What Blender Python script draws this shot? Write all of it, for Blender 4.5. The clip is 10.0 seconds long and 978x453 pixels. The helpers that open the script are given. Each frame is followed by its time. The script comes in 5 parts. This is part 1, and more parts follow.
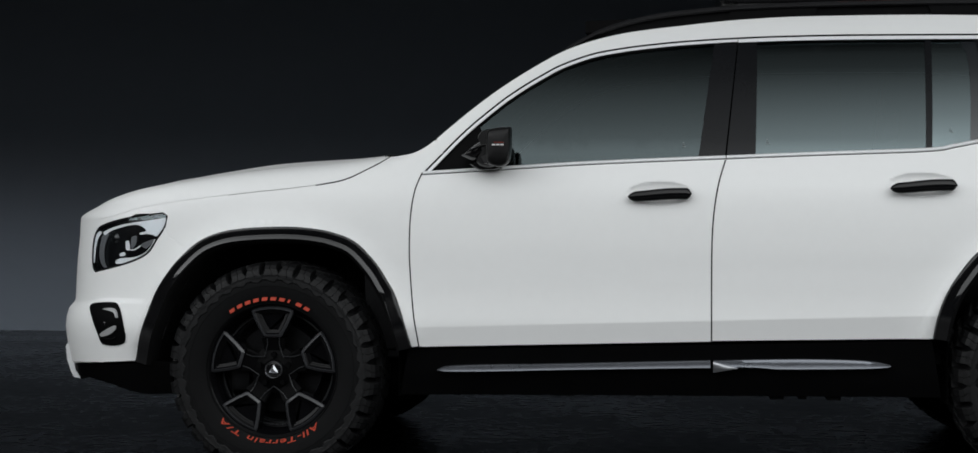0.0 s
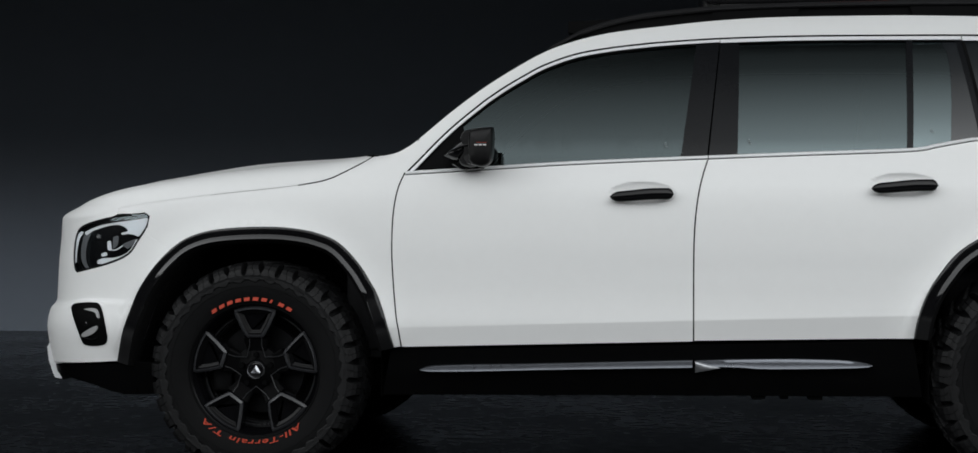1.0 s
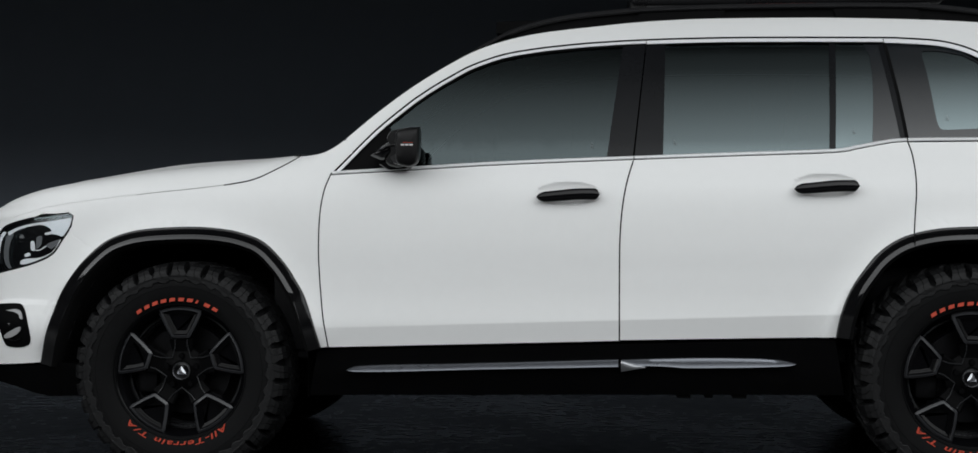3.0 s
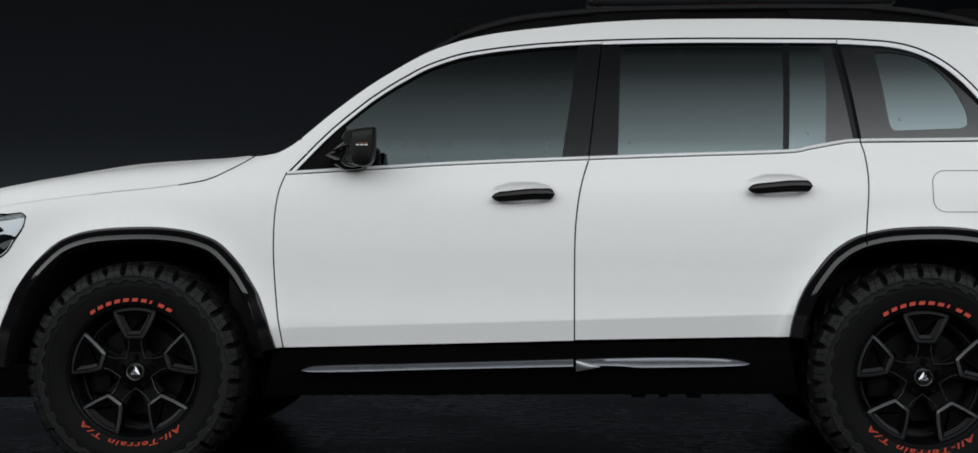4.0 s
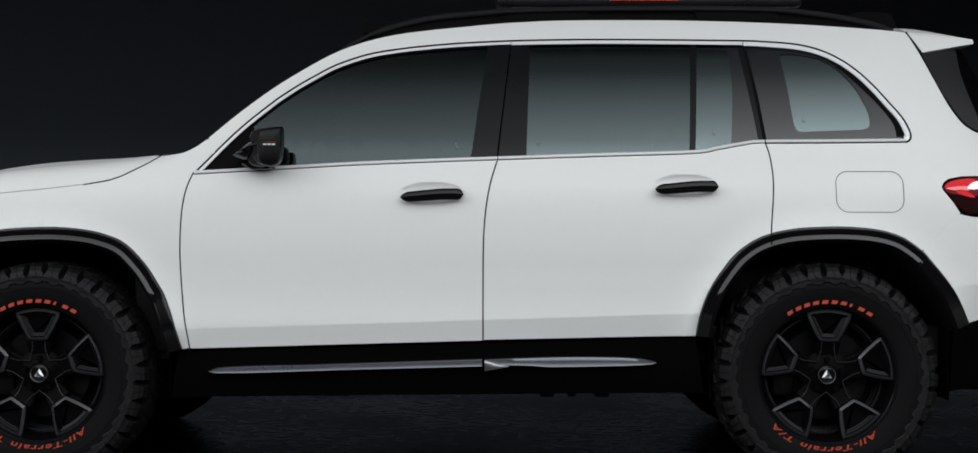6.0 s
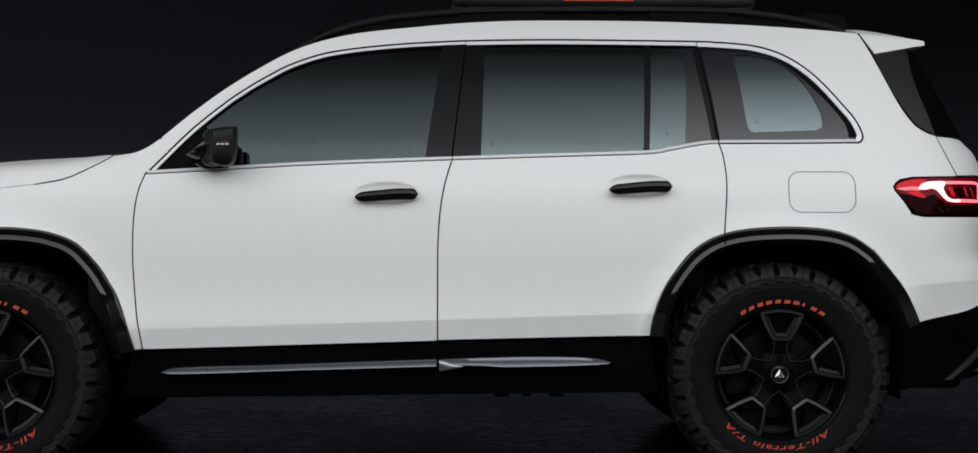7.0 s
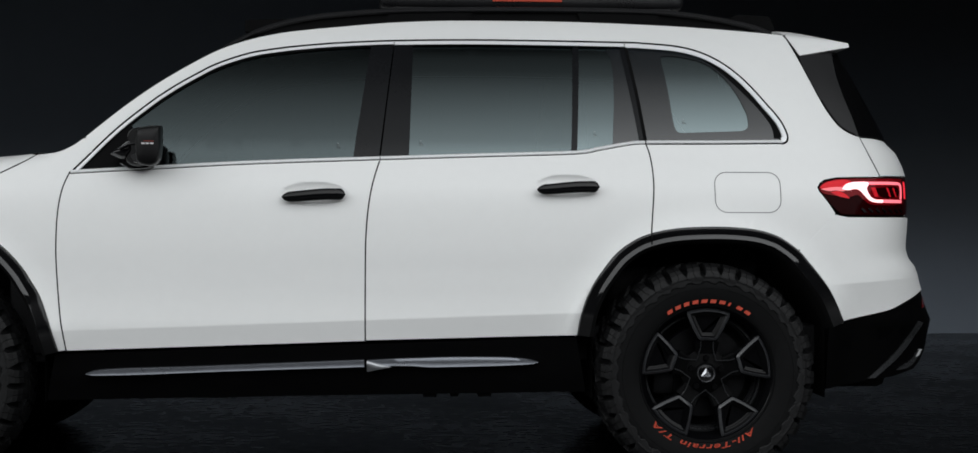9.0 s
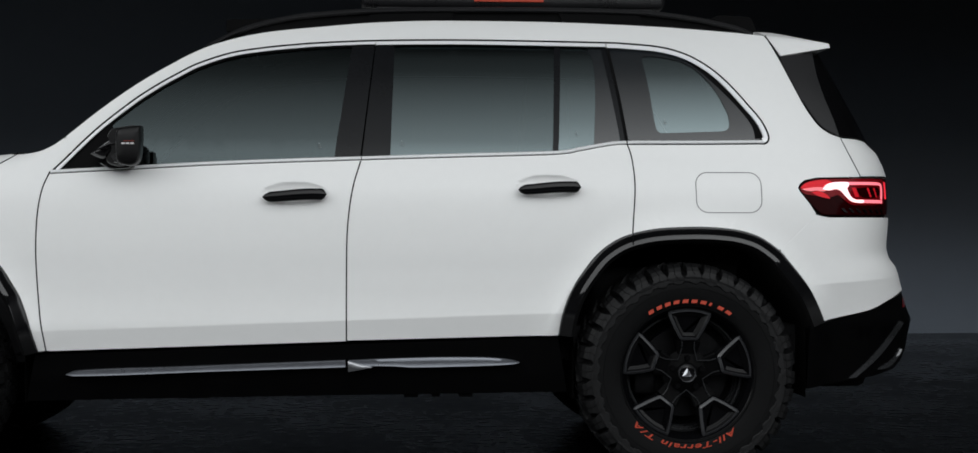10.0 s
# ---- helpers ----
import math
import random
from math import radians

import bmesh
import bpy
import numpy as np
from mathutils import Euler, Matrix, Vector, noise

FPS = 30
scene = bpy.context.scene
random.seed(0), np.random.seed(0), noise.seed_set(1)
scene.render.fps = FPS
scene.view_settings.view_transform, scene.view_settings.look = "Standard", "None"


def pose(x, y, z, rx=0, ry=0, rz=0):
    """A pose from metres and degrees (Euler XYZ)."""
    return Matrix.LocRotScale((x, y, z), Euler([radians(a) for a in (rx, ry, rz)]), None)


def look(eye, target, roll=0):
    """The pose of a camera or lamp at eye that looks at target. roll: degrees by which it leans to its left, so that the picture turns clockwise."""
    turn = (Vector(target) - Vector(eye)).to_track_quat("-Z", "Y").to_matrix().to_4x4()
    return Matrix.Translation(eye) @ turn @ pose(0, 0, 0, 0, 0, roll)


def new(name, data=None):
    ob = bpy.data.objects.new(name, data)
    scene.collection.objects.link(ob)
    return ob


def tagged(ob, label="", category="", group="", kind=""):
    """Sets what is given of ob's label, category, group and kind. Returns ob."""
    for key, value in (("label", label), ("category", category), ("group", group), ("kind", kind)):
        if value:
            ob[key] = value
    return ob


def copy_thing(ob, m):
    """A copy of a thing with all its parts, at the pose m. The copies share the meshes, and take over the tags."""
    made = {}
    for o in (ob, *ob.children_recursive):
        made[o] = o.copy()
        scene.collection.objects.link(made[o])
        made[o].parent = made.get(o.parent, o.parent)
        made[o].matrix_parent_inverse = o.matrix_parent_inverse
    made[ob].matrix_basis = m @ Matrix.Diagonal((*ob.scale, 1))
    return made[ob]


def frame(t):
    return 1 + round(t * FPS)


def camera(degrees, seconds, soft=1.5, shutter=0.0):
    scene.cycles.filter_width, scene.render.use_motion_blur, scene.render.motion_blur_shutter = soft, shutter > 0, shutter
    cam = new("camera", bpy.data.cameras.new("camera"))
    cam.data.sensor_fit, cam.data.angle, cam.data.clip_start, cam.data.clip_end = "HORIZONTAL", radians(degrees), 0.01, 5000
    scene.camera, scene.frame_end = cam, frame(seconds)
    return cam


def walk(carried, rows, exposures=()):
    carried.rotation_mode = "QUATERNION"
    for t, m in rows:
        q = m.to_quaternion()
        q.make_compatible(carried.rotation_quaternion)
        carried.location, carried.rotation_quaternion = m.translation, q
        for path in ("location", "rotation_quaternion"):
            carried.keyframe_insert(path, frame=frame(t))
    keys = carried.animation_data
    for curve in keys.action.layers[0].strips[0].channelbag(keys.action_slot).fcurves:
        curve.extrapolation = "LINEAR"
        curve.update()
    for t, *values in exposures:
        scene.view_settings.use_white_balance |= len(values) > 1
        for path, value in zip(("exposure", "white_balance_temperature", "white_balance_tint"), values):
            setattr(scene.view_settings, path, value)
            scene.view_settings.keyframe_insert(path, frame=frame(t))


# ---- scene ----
cam = camera(36.6, 10.0)
PATH = [
    (0, (1.5108, -6.218, 0.922), (1.2432, -4.218, 0.9201), 0.05),
    (0.5, (1.5139, -6.218, 0.922), (1.2538, -4.218, 0.9201), 0.05),
    (1, (1.5214, -6.218, 0.922), (1.2739, -4.218, 0.9202), 0.05),
    (1.5, (1.5323, -6.218, 0.922), (1.3009, -4.218, 0.9202), 0.05),
    (2, (1.5459, -6.218, 0.922), (1.3346, -4.218, 0.9202), 0.05),
    (2.5, (1.5613, -6.218, 0.922), (1.3700, -4.218, 0.9203), 0.05),
    (4, (1.6123, -6.218, 0.922), (1.4912, -4.218, 0.9204), 0.05),
    (4.5, (1.6293, -6.218, 0.922), (1.5311, -4.218, 0.9204), 0.05),
    (5, (1.6455, -6.218, 0.922), (1.5745, -4.218, 0.9205), 0.05),
    (5.5, (1.6608, -6.218, 0.922), (1.6144, -4.218, 0.9205), 0.05),
    (7, (1.6994, -6.218, 0.922), (1.7306, -4.218, 0.9207), 0.05),
    (7.5, (1.7099, -6.218, 0.922), (1.7656, -4.218, 0.9208), 0.05),
    (8, (1.7193, -6.218, 0.922), (1.7986, -4.218, 0.9208), 0.05),
    (8.5, (1.7279, -6.218, 0.922), (1.8257, -4.218, 0.9209), 0.05),
    (9, (1.7360, -6.218, 0.922), (1.8510, -4.218, 0.9209), 0.05),
    (9.5, (1.7440, -6.218, 0.922), (1.8701, -4.218, 0.9210), 0.05),
    (10, (1.7523, -6.218, 0.922), (1.8865, -4.218, 0.9211), 0.05),
]
walk(cam, [(t, look(eye, target, roll)) for t, eye, target, roll in PATH])
from mathutils import geometry

scene.view_settings.exposure = 0.0

# ---- world and light ----
world = bpy.data.worlds.new("studio_dark")
scene.world = world
world.use_nodes = True
world.node_tree.nodes["Background"].inputs[0].default_value = (0.5, 0.6, 0.75, 1)
world.node_tree.nodes["Background"].inputs[1].default_value = 0.004

SOFTBOX_LEVEL = 1.84
# unseen area lamps, added to wash the backdrop, its foot and the floor behind the car
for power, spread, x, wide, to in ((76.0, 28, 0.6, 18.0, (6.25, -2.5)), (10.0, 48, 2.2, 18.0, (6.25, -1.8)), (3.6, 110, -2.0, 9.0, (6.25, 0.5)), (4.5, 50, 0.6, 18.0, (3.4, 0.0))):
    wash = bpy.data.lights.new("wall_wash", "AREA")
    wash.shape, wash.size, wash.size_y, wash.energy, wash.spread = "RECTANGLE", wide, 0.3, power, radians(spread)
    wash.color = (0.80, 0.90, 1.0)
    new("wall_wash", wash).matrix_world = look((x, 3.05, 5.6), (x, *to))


# ---- materials ----
def material(name, colour, rough=0.5, metal=0.0, grain=0.0, scale=40.0, bump=0.0, coat=0.0, spread=0.0, ior=1.5, spec=0.5):
    """A principled material with colour variation at two scales and fine relief."""
    m = bpy.data.materials.new(name)
    m.use_nodes = True
    n, k = m.node_tree.nodes, m.node_tree.links
    b = n["Principled BSDF"]
    b.inputs["Base Color"].default_value = (*colour, 1)
    b.inputs["Roughness"].default_value = rough
    b.inputs["Metallic"].default_value = metal
    b.inputs["IOR"].default_value = ior
    b.inputs["Specular IOR Level"].default_value = spec
    b.inputs["Coat Weight"].default_value = coat
    b.inputs["Coat Roughness"].default_value = 0.08
    if grain or bump or spread:
        where = n.new("ShaderNodeTexCoord")
        fine = n.new("ShaderNodeTexNoise")
        fine.inputs["Scale"].default_value, fine.inputs["Detail"].default_value = scale, 6
        wide = n.new("ShaderNodeTexNoise")
        wide.inputs["Scale"].default_value, wide.inputs["Detail"].default_value = scale / 14, 3
        for tex in (fine, wide):
            k.new(where.outputs["Object"], tex.inputs["Vector"])
        both = n.new("ShaderNodeMath")
        both.operation = "ADD"
        k.new(fine.outputs["Fac"], both.inputs[0])
        k.new(wide.outputs["Fac"], both.inputs[1])
        if grain:
            ramp = n.new("ShaderNodeMapRange")
            ramp.inputs["From Min"].default_value, ramp.inputs["From Max"].default_value = 0.6, 1.4
            ramp.inputs["To Min"].default_value, ramp.inputs["To Max"].default_value = 1 - grain, 1 + grain
            k.new(both.outputs[0], ramp.inputs["Value"])
            mix = n.new("ShaderNodeVectorMath")
            mix.operation = "SCALE"
            mix.inputs[0].default_value = colour
            k.new(ramp.outputs[0], mix.inputs["Scale"])
            k.new(mix.outputs[0], b.inputs["Base Color"])
        if spread:
            rr = n.new("ShaderNodeMapRange")
            rr.inputs["From Min"].default_value, rr.inputs["From Max"].default_value = 0.6, 1.4
            rr.inputs["To Min"].default_value, rr.inputs["To Max"].default_value = rough - spread, rough + spread
            k.new(both.outputs[0], rr.inputs["Value"])
            k.new(rr.outputs[0], b.inputs["Roughness"])
        if bump:
            bb = n.new("ShaderNodeBump")
            bb.inputs["Strength"].default_value, bb.inputs["Distance"].default_value = bump, 0.004
            k.new(fine.outputs["Fac"], bb.inputs["Height"])
            k.new(bb.outputs[0], b.inputs["Normal"])
    return m


def glass_material(name, tint, rough=0.01, index=1.55):
    """Tinted sheet glass: what passes is tinted, Fresnel gives the gloss."""
    m = bpy.data.materials.new(name)
    m.use_nodes = True
    n, k = m.node_tree.nodes, m.node_tree.links
    n.clear()
    out, mix = n.new("ShaderNodeOutputMaterial"), n.new("ShaderNodeMixShader")
    clear, gloss, fres = n.new("ShaderNodeBsdfTransparent"), n.new("ShaderNodeBsdfGlossy"), n.new("ShaderNodeFresnel")
    clear.inputs["Color"].default_value = (*tint, 1)
    gloss.inputs["Roughness"].default_value = rough
    gloss.inputs["Color"].default_value = (0.79, 0.97, 1.0, 1)
    fres.inputs["IOR"].default_value = index
    k.new(fres.outputs[0], mix.inputs[0])
    k.new(clear.outputs[0], mix.inputs[1])
    k.new(gloss.outputs[0], mix.inputs[2])
    k.new(mix.outputs[0], out.inputs["Surface"])
    return m


def lit_material(name, colour, strength):
    m = bpy.data.materials.new(name)
    m.use_nodes = True
    b = m.node_tree.nodes["Principled BSDF"]
    b.inputs["Base Color"].default_value = (*colour, 1)
    b.inputs["Emission Color"].default_value = (*colour, 1)
    b.inputs["Emission Strength"].default_value = strength
    b.inputs["Roughness"].default_value = 0.2
    b.inputs["Specular IOR Level"].default_value = 0.12
    return m


def softbox_material():
    """Diffuser cloth, brightest low behind the camera, at the nose end and over the tail, fading out over the car."""
    m = bpy.data.materials.new("softbox_cloth")
    m.use_nodes = True
    n, k = m.node_tree.nodes, m.node_tree.links
    n.clear()
    out, em = n.new("ShaderNodeOutputMaterial"), n.new("ShaderNodeEmission")
    where, sep, ramp = n.new("ShaderNodeTexCoord"), n.new("ShaderNodeSeparateXYZ"), n.new("ShaderNodeMapRange")
    ramp.interpolation_type = "SMOOTHSTEP"
    ramp.inputs["From Min"].default_value, ramp.inputs["From Max"].default_value = SOFT_FAR, SOFT_NEAR
    ramp.inputs["To Min"].default_value, ramp.inputs["To Max"].default_value = 0.0, SOFTBOX_LEVEL
    along, ends, both = n.new("ShaderNodeMath"), n.new("ShaderNodeMapRange"), n.new("ShaderNodeMath")
    along.operation, both.operation, ends.interpolation_type = "SUBTRACT", "MULTIPLY", "SMOOTHSTEP"
    along.inputs[0].default_value = 2.3
    ends.inputs["From Min"].default_value, ends.inputs["From Max"].default_value = 2.2, 6.5
    ends.inputs["To Min"].default_value, ends.inputs["To Max"].default_value = 1.0, SOFT_ENDS
    k.new(where.outputs["Object"], sep.inputs[0])
    k.new(sep.outputs["Y"], ramp.inputs["Value"])
    k.new(sep.outputs["X"], along.inputs[1])
    k.new(along.outputs[0], ends.inputs["Value"])
    tilt, total = n.new("ShaderNodeMapRange"), n.new("ShaderNodeMath")
    total.operation = "MULTIPLY"
    tilt.inputs["From Min"].default_value, tilt.inputs["From Max"].default_value = -2.5, 4.5
    tilt.inputs["To Min"].default_value, tilt.inputs["To Max"].default_value = 1 - SOFT_TILT, 1 + SOFT_TILT
    k.new(sep.outputs["X"], tilt.inputs["Value"])
    k.new(ramp.outputs[0], both.inputs[0])
    k.new(ends.outputs[0], both.inputs[1])
    k.new(both.outputs[0], total.inputs[0])
    k.new(tilt.outputs[0], total.inputs[1])
    k.new(total.outputs[0], em.inputs["Strength"])
    em.inputs["Color"].default_value = (0.959, 0.99, 1.009, 1)
    k.new(em.outputs[0], out.inputs["Surface"])
    return m


SOFT_FAR, SOFT_NEAR, SOFT_ENDS, SOFT_TILT = -1.2, -4.9, 2.4, 0.335

PAINT = material("satin_white_paint", (0.78, 0.785, 0.78), 0.42, grain=0.012, scale=30, bump=0.015, spread=0.02)
BLACK_GLOSS = material("gloss_black_trim", (0.003, 0.003, 0.0035), 0.14, grain=0.2, scale=60, spread=0.03)
HANDLE_BLACK = material("handle_black", (0.003, 0.003, 0.0035), 0.12, spec=0.28, grain=0.2, scale=60, spread=0.03)
FLARE = material("polished_black_flare", (0.004, 0.004, 0.0045), 0.13, spec=0.55, grain=0.15, scale=60, spread=0.02)
BLACK_MATT = material("matt_black_plastic", (0.007, 0.007, 0.0075), 0.5, spec=0.28, grain=0.25, scale=220, bump=0.25, spread=0.08)
RAIL_BLACK = material("rail_black", (0.009, 0.009, 0.010), 0.45, spec=0.25, grain=0.15, scale=150, spread=0.06)
BOX_BLACK = material("box_black", (0.010, 0.010, 0.011), 0.30, spec=0.45, grain=0.15, scale=120, spread=0.06)
MIRROR_BLACK = material("mirror_black", (0.0042, 0.0042, 0.0045), 0.36, spec=0.22, grain=0.2, scale=120, spread=0.06)
BLACK_DEEP = material("black_liner", (0.0035, 0.0035, 0.0037), 0.9, spec=0.1, grain=0.3, scale=80, bump=0.2)
BLACK_SATIN = material("black_sill_plastic", (0.0018, 0.0018, 0.0020), 0.48, spec=0.045, grain=0.2, scale=150, spread=0.05)
DIFFUSER_METAL = material("dull_grey_metal", (0.10, 0.104, 0.11), 0.26, metal=0.7, grain=0.1, scale=80, spread=0.06)
FLAP_LINE = material("flap_gap_grey", (0.20, 0.20, 0.205), 0.7, grain=0.05, scale=90)
HOOD_LINE = material("bonnet_gap_grey", (0.38, 0.38, 0.385), 0.7, grain=0.05, scale=90)
GATE_LINE = material("gate_gap_grey", (0.06, 0.06, 0.062), 0.7, grain=0.05, scale=90)
MARK = material("pane_print", (0.24, 0.27, 0.27), 0.6, grain=0.2, scale=300)
FRIT = material("ceramic_border", (0.0075, 0.0095, 0.0115), 0.09, spec=0.95, grain=0.15, scale=90, spread=0.03)
SCREEN_SIDE = material("screen_side_black", (0.010, 0.010, 0.011), 0.42, spec=0.4, grain=0.2, scale=90, spread=0.03)
PILLAR = material("pillar_black", (0.0055, 0.0060, 0.0072), 0.24, spec=0.19, grain=0.2, scale=90, spread=0.03)
BELT_TRIM = material("satin_belt_silver", (0.82, 0.83, 0.84), 0.30, grain=0.03, scale=80, metal=0.25)
FOG_LENS = material("fog_reflector", (0.30, 0.30, 0.305), 0.25, grain=0.1, scale=60)
EMBLEM = material("cap_silver", (0.42, 0.43, 0.45), 0.20, grain=0.05, scale=90, metal=0.85)
SILVER = material("satin_silver", (0.62, 0.63, 0.64), 0.35, grain=0.04, scale=80, spread=0.05)
CHROME = material("polished_chrome", (0.94, 0.95, 0.97), 0.33, metal=0.12, grain=0.03, scale=50, spread=0.04)
FACET = material("facet_metal", (0.42, 0.43, 0.45), 0.25, metal=0.6, grain=0.04, scale=60, spread=0.04)
STRIP = material("brushed_sill_chrome", (0.16, 0.17, 0.19), 0.30, metal=0.75, grain=0.04, scale=60, spread=0.05)
RUBBER = material("tyre_rubber", (0.0052, 0.0053, 0.0056), 0.64, spec=0.08, grain=0.3, scale=70, bump=0.35, spread=0.10)
TREAD = material("tread_rubber", (0.0100, 0.0101, 0.0106), 0.52, spec=0.16, grain=0.35, scale=50, bump=0.4, spread=0.10)
RIM = material("satin_black_alloy", (0.0024, 0.0024, 0.0029), 0.18, spec=0.14, grain=0.2, scale=120, spread=0.03)
# paler, glossier copy of the rim black: the spoke edges' highlight is coloured in
RIM_EDGE = material("worn_alloy_edge", (0.030, 0.031, 0.034), 0.24, metal=0.0, spec=0.65, grain=0.2, scale=90, spread=0.08)
# paler than the rim: glints on web edges and barrel put into the colour
RIM_WEB = material("satin_alloy_ridge", (0.022, 0.023, 0.025), 0.30, metal=0.2, grain=0.2, scale=90, spread=0.08)
STEEL = material("brake_steel", (0.013, 0.013, 0.014), 0.36, metal=0.9, grain=0.2, scale=60, bump=0.1)
RED_LETTER = material("orange_red_lettering", (0.46, 0.048, 0.020), 0.6, grain=0.15, scale=120)
GREY_LETTER = material("pale_grey_print", (0.6, 0.6, 0.6), 0.5, grain=0.1, scale=200)
CABIN = material("dark_cabin_cloth", (0.012, 0.012, 0.013), 0.8, spec=0.2, grain=0.3, scale=90, bump=0.2)
GLASS = glass_material("tinted_side_glass", (0.20, 0.22, 0.22), index=1.72)
# index raised pane by pane, in place of light growing brighter towards the tail
REAR_GLASS = glass_material("privacy_rear_glass", (0.09, 0.10, 0.10), index=2.05)
LIGHT_GLASS = glass_material("privacy_fixed_glass", (0.09, 0.10, 0.10), index=2.45)
QUARTER_GLASS = glass_material("privacy_quarter_glass", (0.09, 0.10, 0.10), index=3.1)
LAMP_GLASS = glass_material("clear_lamp_cover", (0.92, 0.94, 0.95))
RED_GLASS = material("red_lamp_lens", (0.16, 0.003, 0.006), 0.10, grain=0.15, scale=70, spec=0.09)
RED_DARK = material("dark_red_lens", (0.014, 0.0008, 0.0012), 0.10, grain=0.2, scale=70, spec=0.02)
SCREEN = material("black_screen_glass", (0.004, 0.004, 0.0045), 0.10, spec=0.35, grain=0.1, scale=60)
RED_BRIGHT = lit_material("red_lamp_band", (0.62, 0.012, 0.022), 0.20)
GUIDE = lit_material("lit_tail_guide", (1.0, 0.60, 0.63), 1.05)
GUIDE_RED = lit_material("lit_pink_guide", (1.0, 0.20, 0.25), 0.85)
GUIDE_PALE = lit_material("lit_pale_wedge", (0.80, 0.20, 0.22), 0.42)
GUIDE_END = lit_material("lit_red_end", (0.85, 0.03, 0.05), 0.75)
DRL = material("daylight_guide", (0.80, 0.79, 0.81), 0.22, grain=0.06, scale=60, coat=0.5)
LENS_GREY = material("smoky_lamp_grey", (0.12, 0.123, 0.13), 0.25, grain=0.15, scale=60, coat=0.4)
FLOOR = material("dark_studio_floor", (0.0017, 0.0018, 0.0020), 0.29, spec=0.34, grain=0.6, scale=15, bump=0.35, spread=0.10)
WALL = material("painted_backdrop", (0.165, 0.178, 0.200), 0.85, grain=0.04, scale=6, bump=0.1)
SHELL = material("black_studio_wall", (0.010, 0.010, 0.011), 0.9, grain=0.2, scale=5)
SOFTBOX = softbox_material()


# ---- building helpers ----
def part(name, bm, mat, parent=None, label="", smooth=True):
    me = bpy.data.meshes.new(name)
    bm.to_mesh(me)
    bm.free()
    me.materials.append(mat)
    if smooth:
        me.polygons.foreach_set("use_smooth", [True] * len(me.polygons))
        me.set_sharp_from_angle(angle=radians(35))
    ob = new(name, me)
    ob.parent = parent
    if label:
        ob["label"] = label
    return ob


def empty(name, parent=None):
    ob = new(name)
    ob.parent = parent
    ob.empty_display_size = 0.1
    return ob


def hermite(xs, ys):
    """A smooth curve through knots that never overshoots."""
    h = [b - a for a, b in zip(xs, xs[1:])]
    d = [(b - a) / w for a, b, w in zip(ys, ys[1:], h)]
    m = [d[0]] + [0 if p * q <= 0 else 3 * (v + w) / ((2 * w + v) / p + (w + 2 * v) / q) for p, q, v, w in zip(d, d[1:], h, h[1:])] + [d[-1]]

    def f(x):
        x = min(max(x, xs[0]), xs[-1])
        i = 0
        while i < len(h) - 1 and x > xs[i + 1]:
            i += 1
        t = (x - xs[i]) / h[i]
        return (2 * t**3 - 3 * t * t + 1) * ys[i] + (t**3 - 2 * t * t + t) * h[i] * m[i] + (3 * t * t - 2 * t**3) * ys[i + 1] + (t**3 - t * t) * h[i] * m[i + 1]
    return f


def spline(pts, n=6):
    """Points along a smooth curve through pts."""
    out = []
    q = [pts[0], *pts, pts[-1]]
    for a, b, c, d in zip(q, q[1:], q[2:], q[3:]):
        for i in range(n):
            t = i / n
            out.append(tuple(0.5 * (2 * b[j] + (c[j] - a[j]) * t + (2 * a[j] - 5 * b[j] + 4 * c[j] - d[j]) * t * t + (3 * b[j] - a[j] - 3 * c[j] + d[j]) * t**3) for j in range(len(b))))
    return out + [tuple(pts[-1])]


def shifted(pts, d):
    """A polyline moved by d to its left."""
    out = []
    for i, p in enumerate(pts):
        a, b = pts[max(i - 1, 0)], pts[min(i + 1, len(pts) - 1)]
        w = Vector((b[0] - a[0], b[1] - a[1]))
        w = w.normalized() if w.length > 1e-9 else Vector((1, 0))
        out.append((p[0] - w.y * d, p[1] + w.x * d))
    return out


def shrunk(pts, d):
    """A closed outline moved inwards by d."""
    area = sum(a[0] * b[1] - b[0] * a[1] for a, b in zip(pts, pts[1:] + pts[:1]))
    s = d if area > 0 else -d
    out = []
    n = len(pts)
    for i in range(n):
        a, p, b = Vector(pts[i - 1]), Vector(pts[i]), Vector(pts[(i + 1) % n])
        u, v = (p - a), (b - p)
        if u.length < 1e-7 or v.length < 1e-7:
            out.append(tuple(p))
            continue
        u.normalize(), v.normalize()
        nn = Vector((-u.y - v.y, u.x + v.x))
        c = max(nn.length / 2, 0.35)
        out.append(tuple(p + nn.normalized() * s / c) if nn.length > 1e-6 else tuple(p))
    return out


def clean(pts):
    out = []
    for p in pts:
        if not out or math.dist(p, out[-1]) > 0.0015:
            out.append(p)
    if math.dist(out[0], out[-1]) < 0.0015:
        out.pop()
    return out


def cut(pts, lo, hi):
    """The stretch of a polyline between two places along x, with exact ends."""
    out = []
    for p, q in zip(pts, pts[1:]):
        if lo <= p[0] <= hi:
            out.append(p)
        for c in sorted((lo, hi), reverse=q[0] < p[0]):
            if min(p[0], q[0]) < c < max(p[0], q[0]):
                t = (c - p[0]) / (q[0] - p[0])
                out.append((c, p[1] + (q[1] - p[1]) * t))
    if lo <= pts[-1][0] <= hi:
        out.append(pts[-1])
    return out


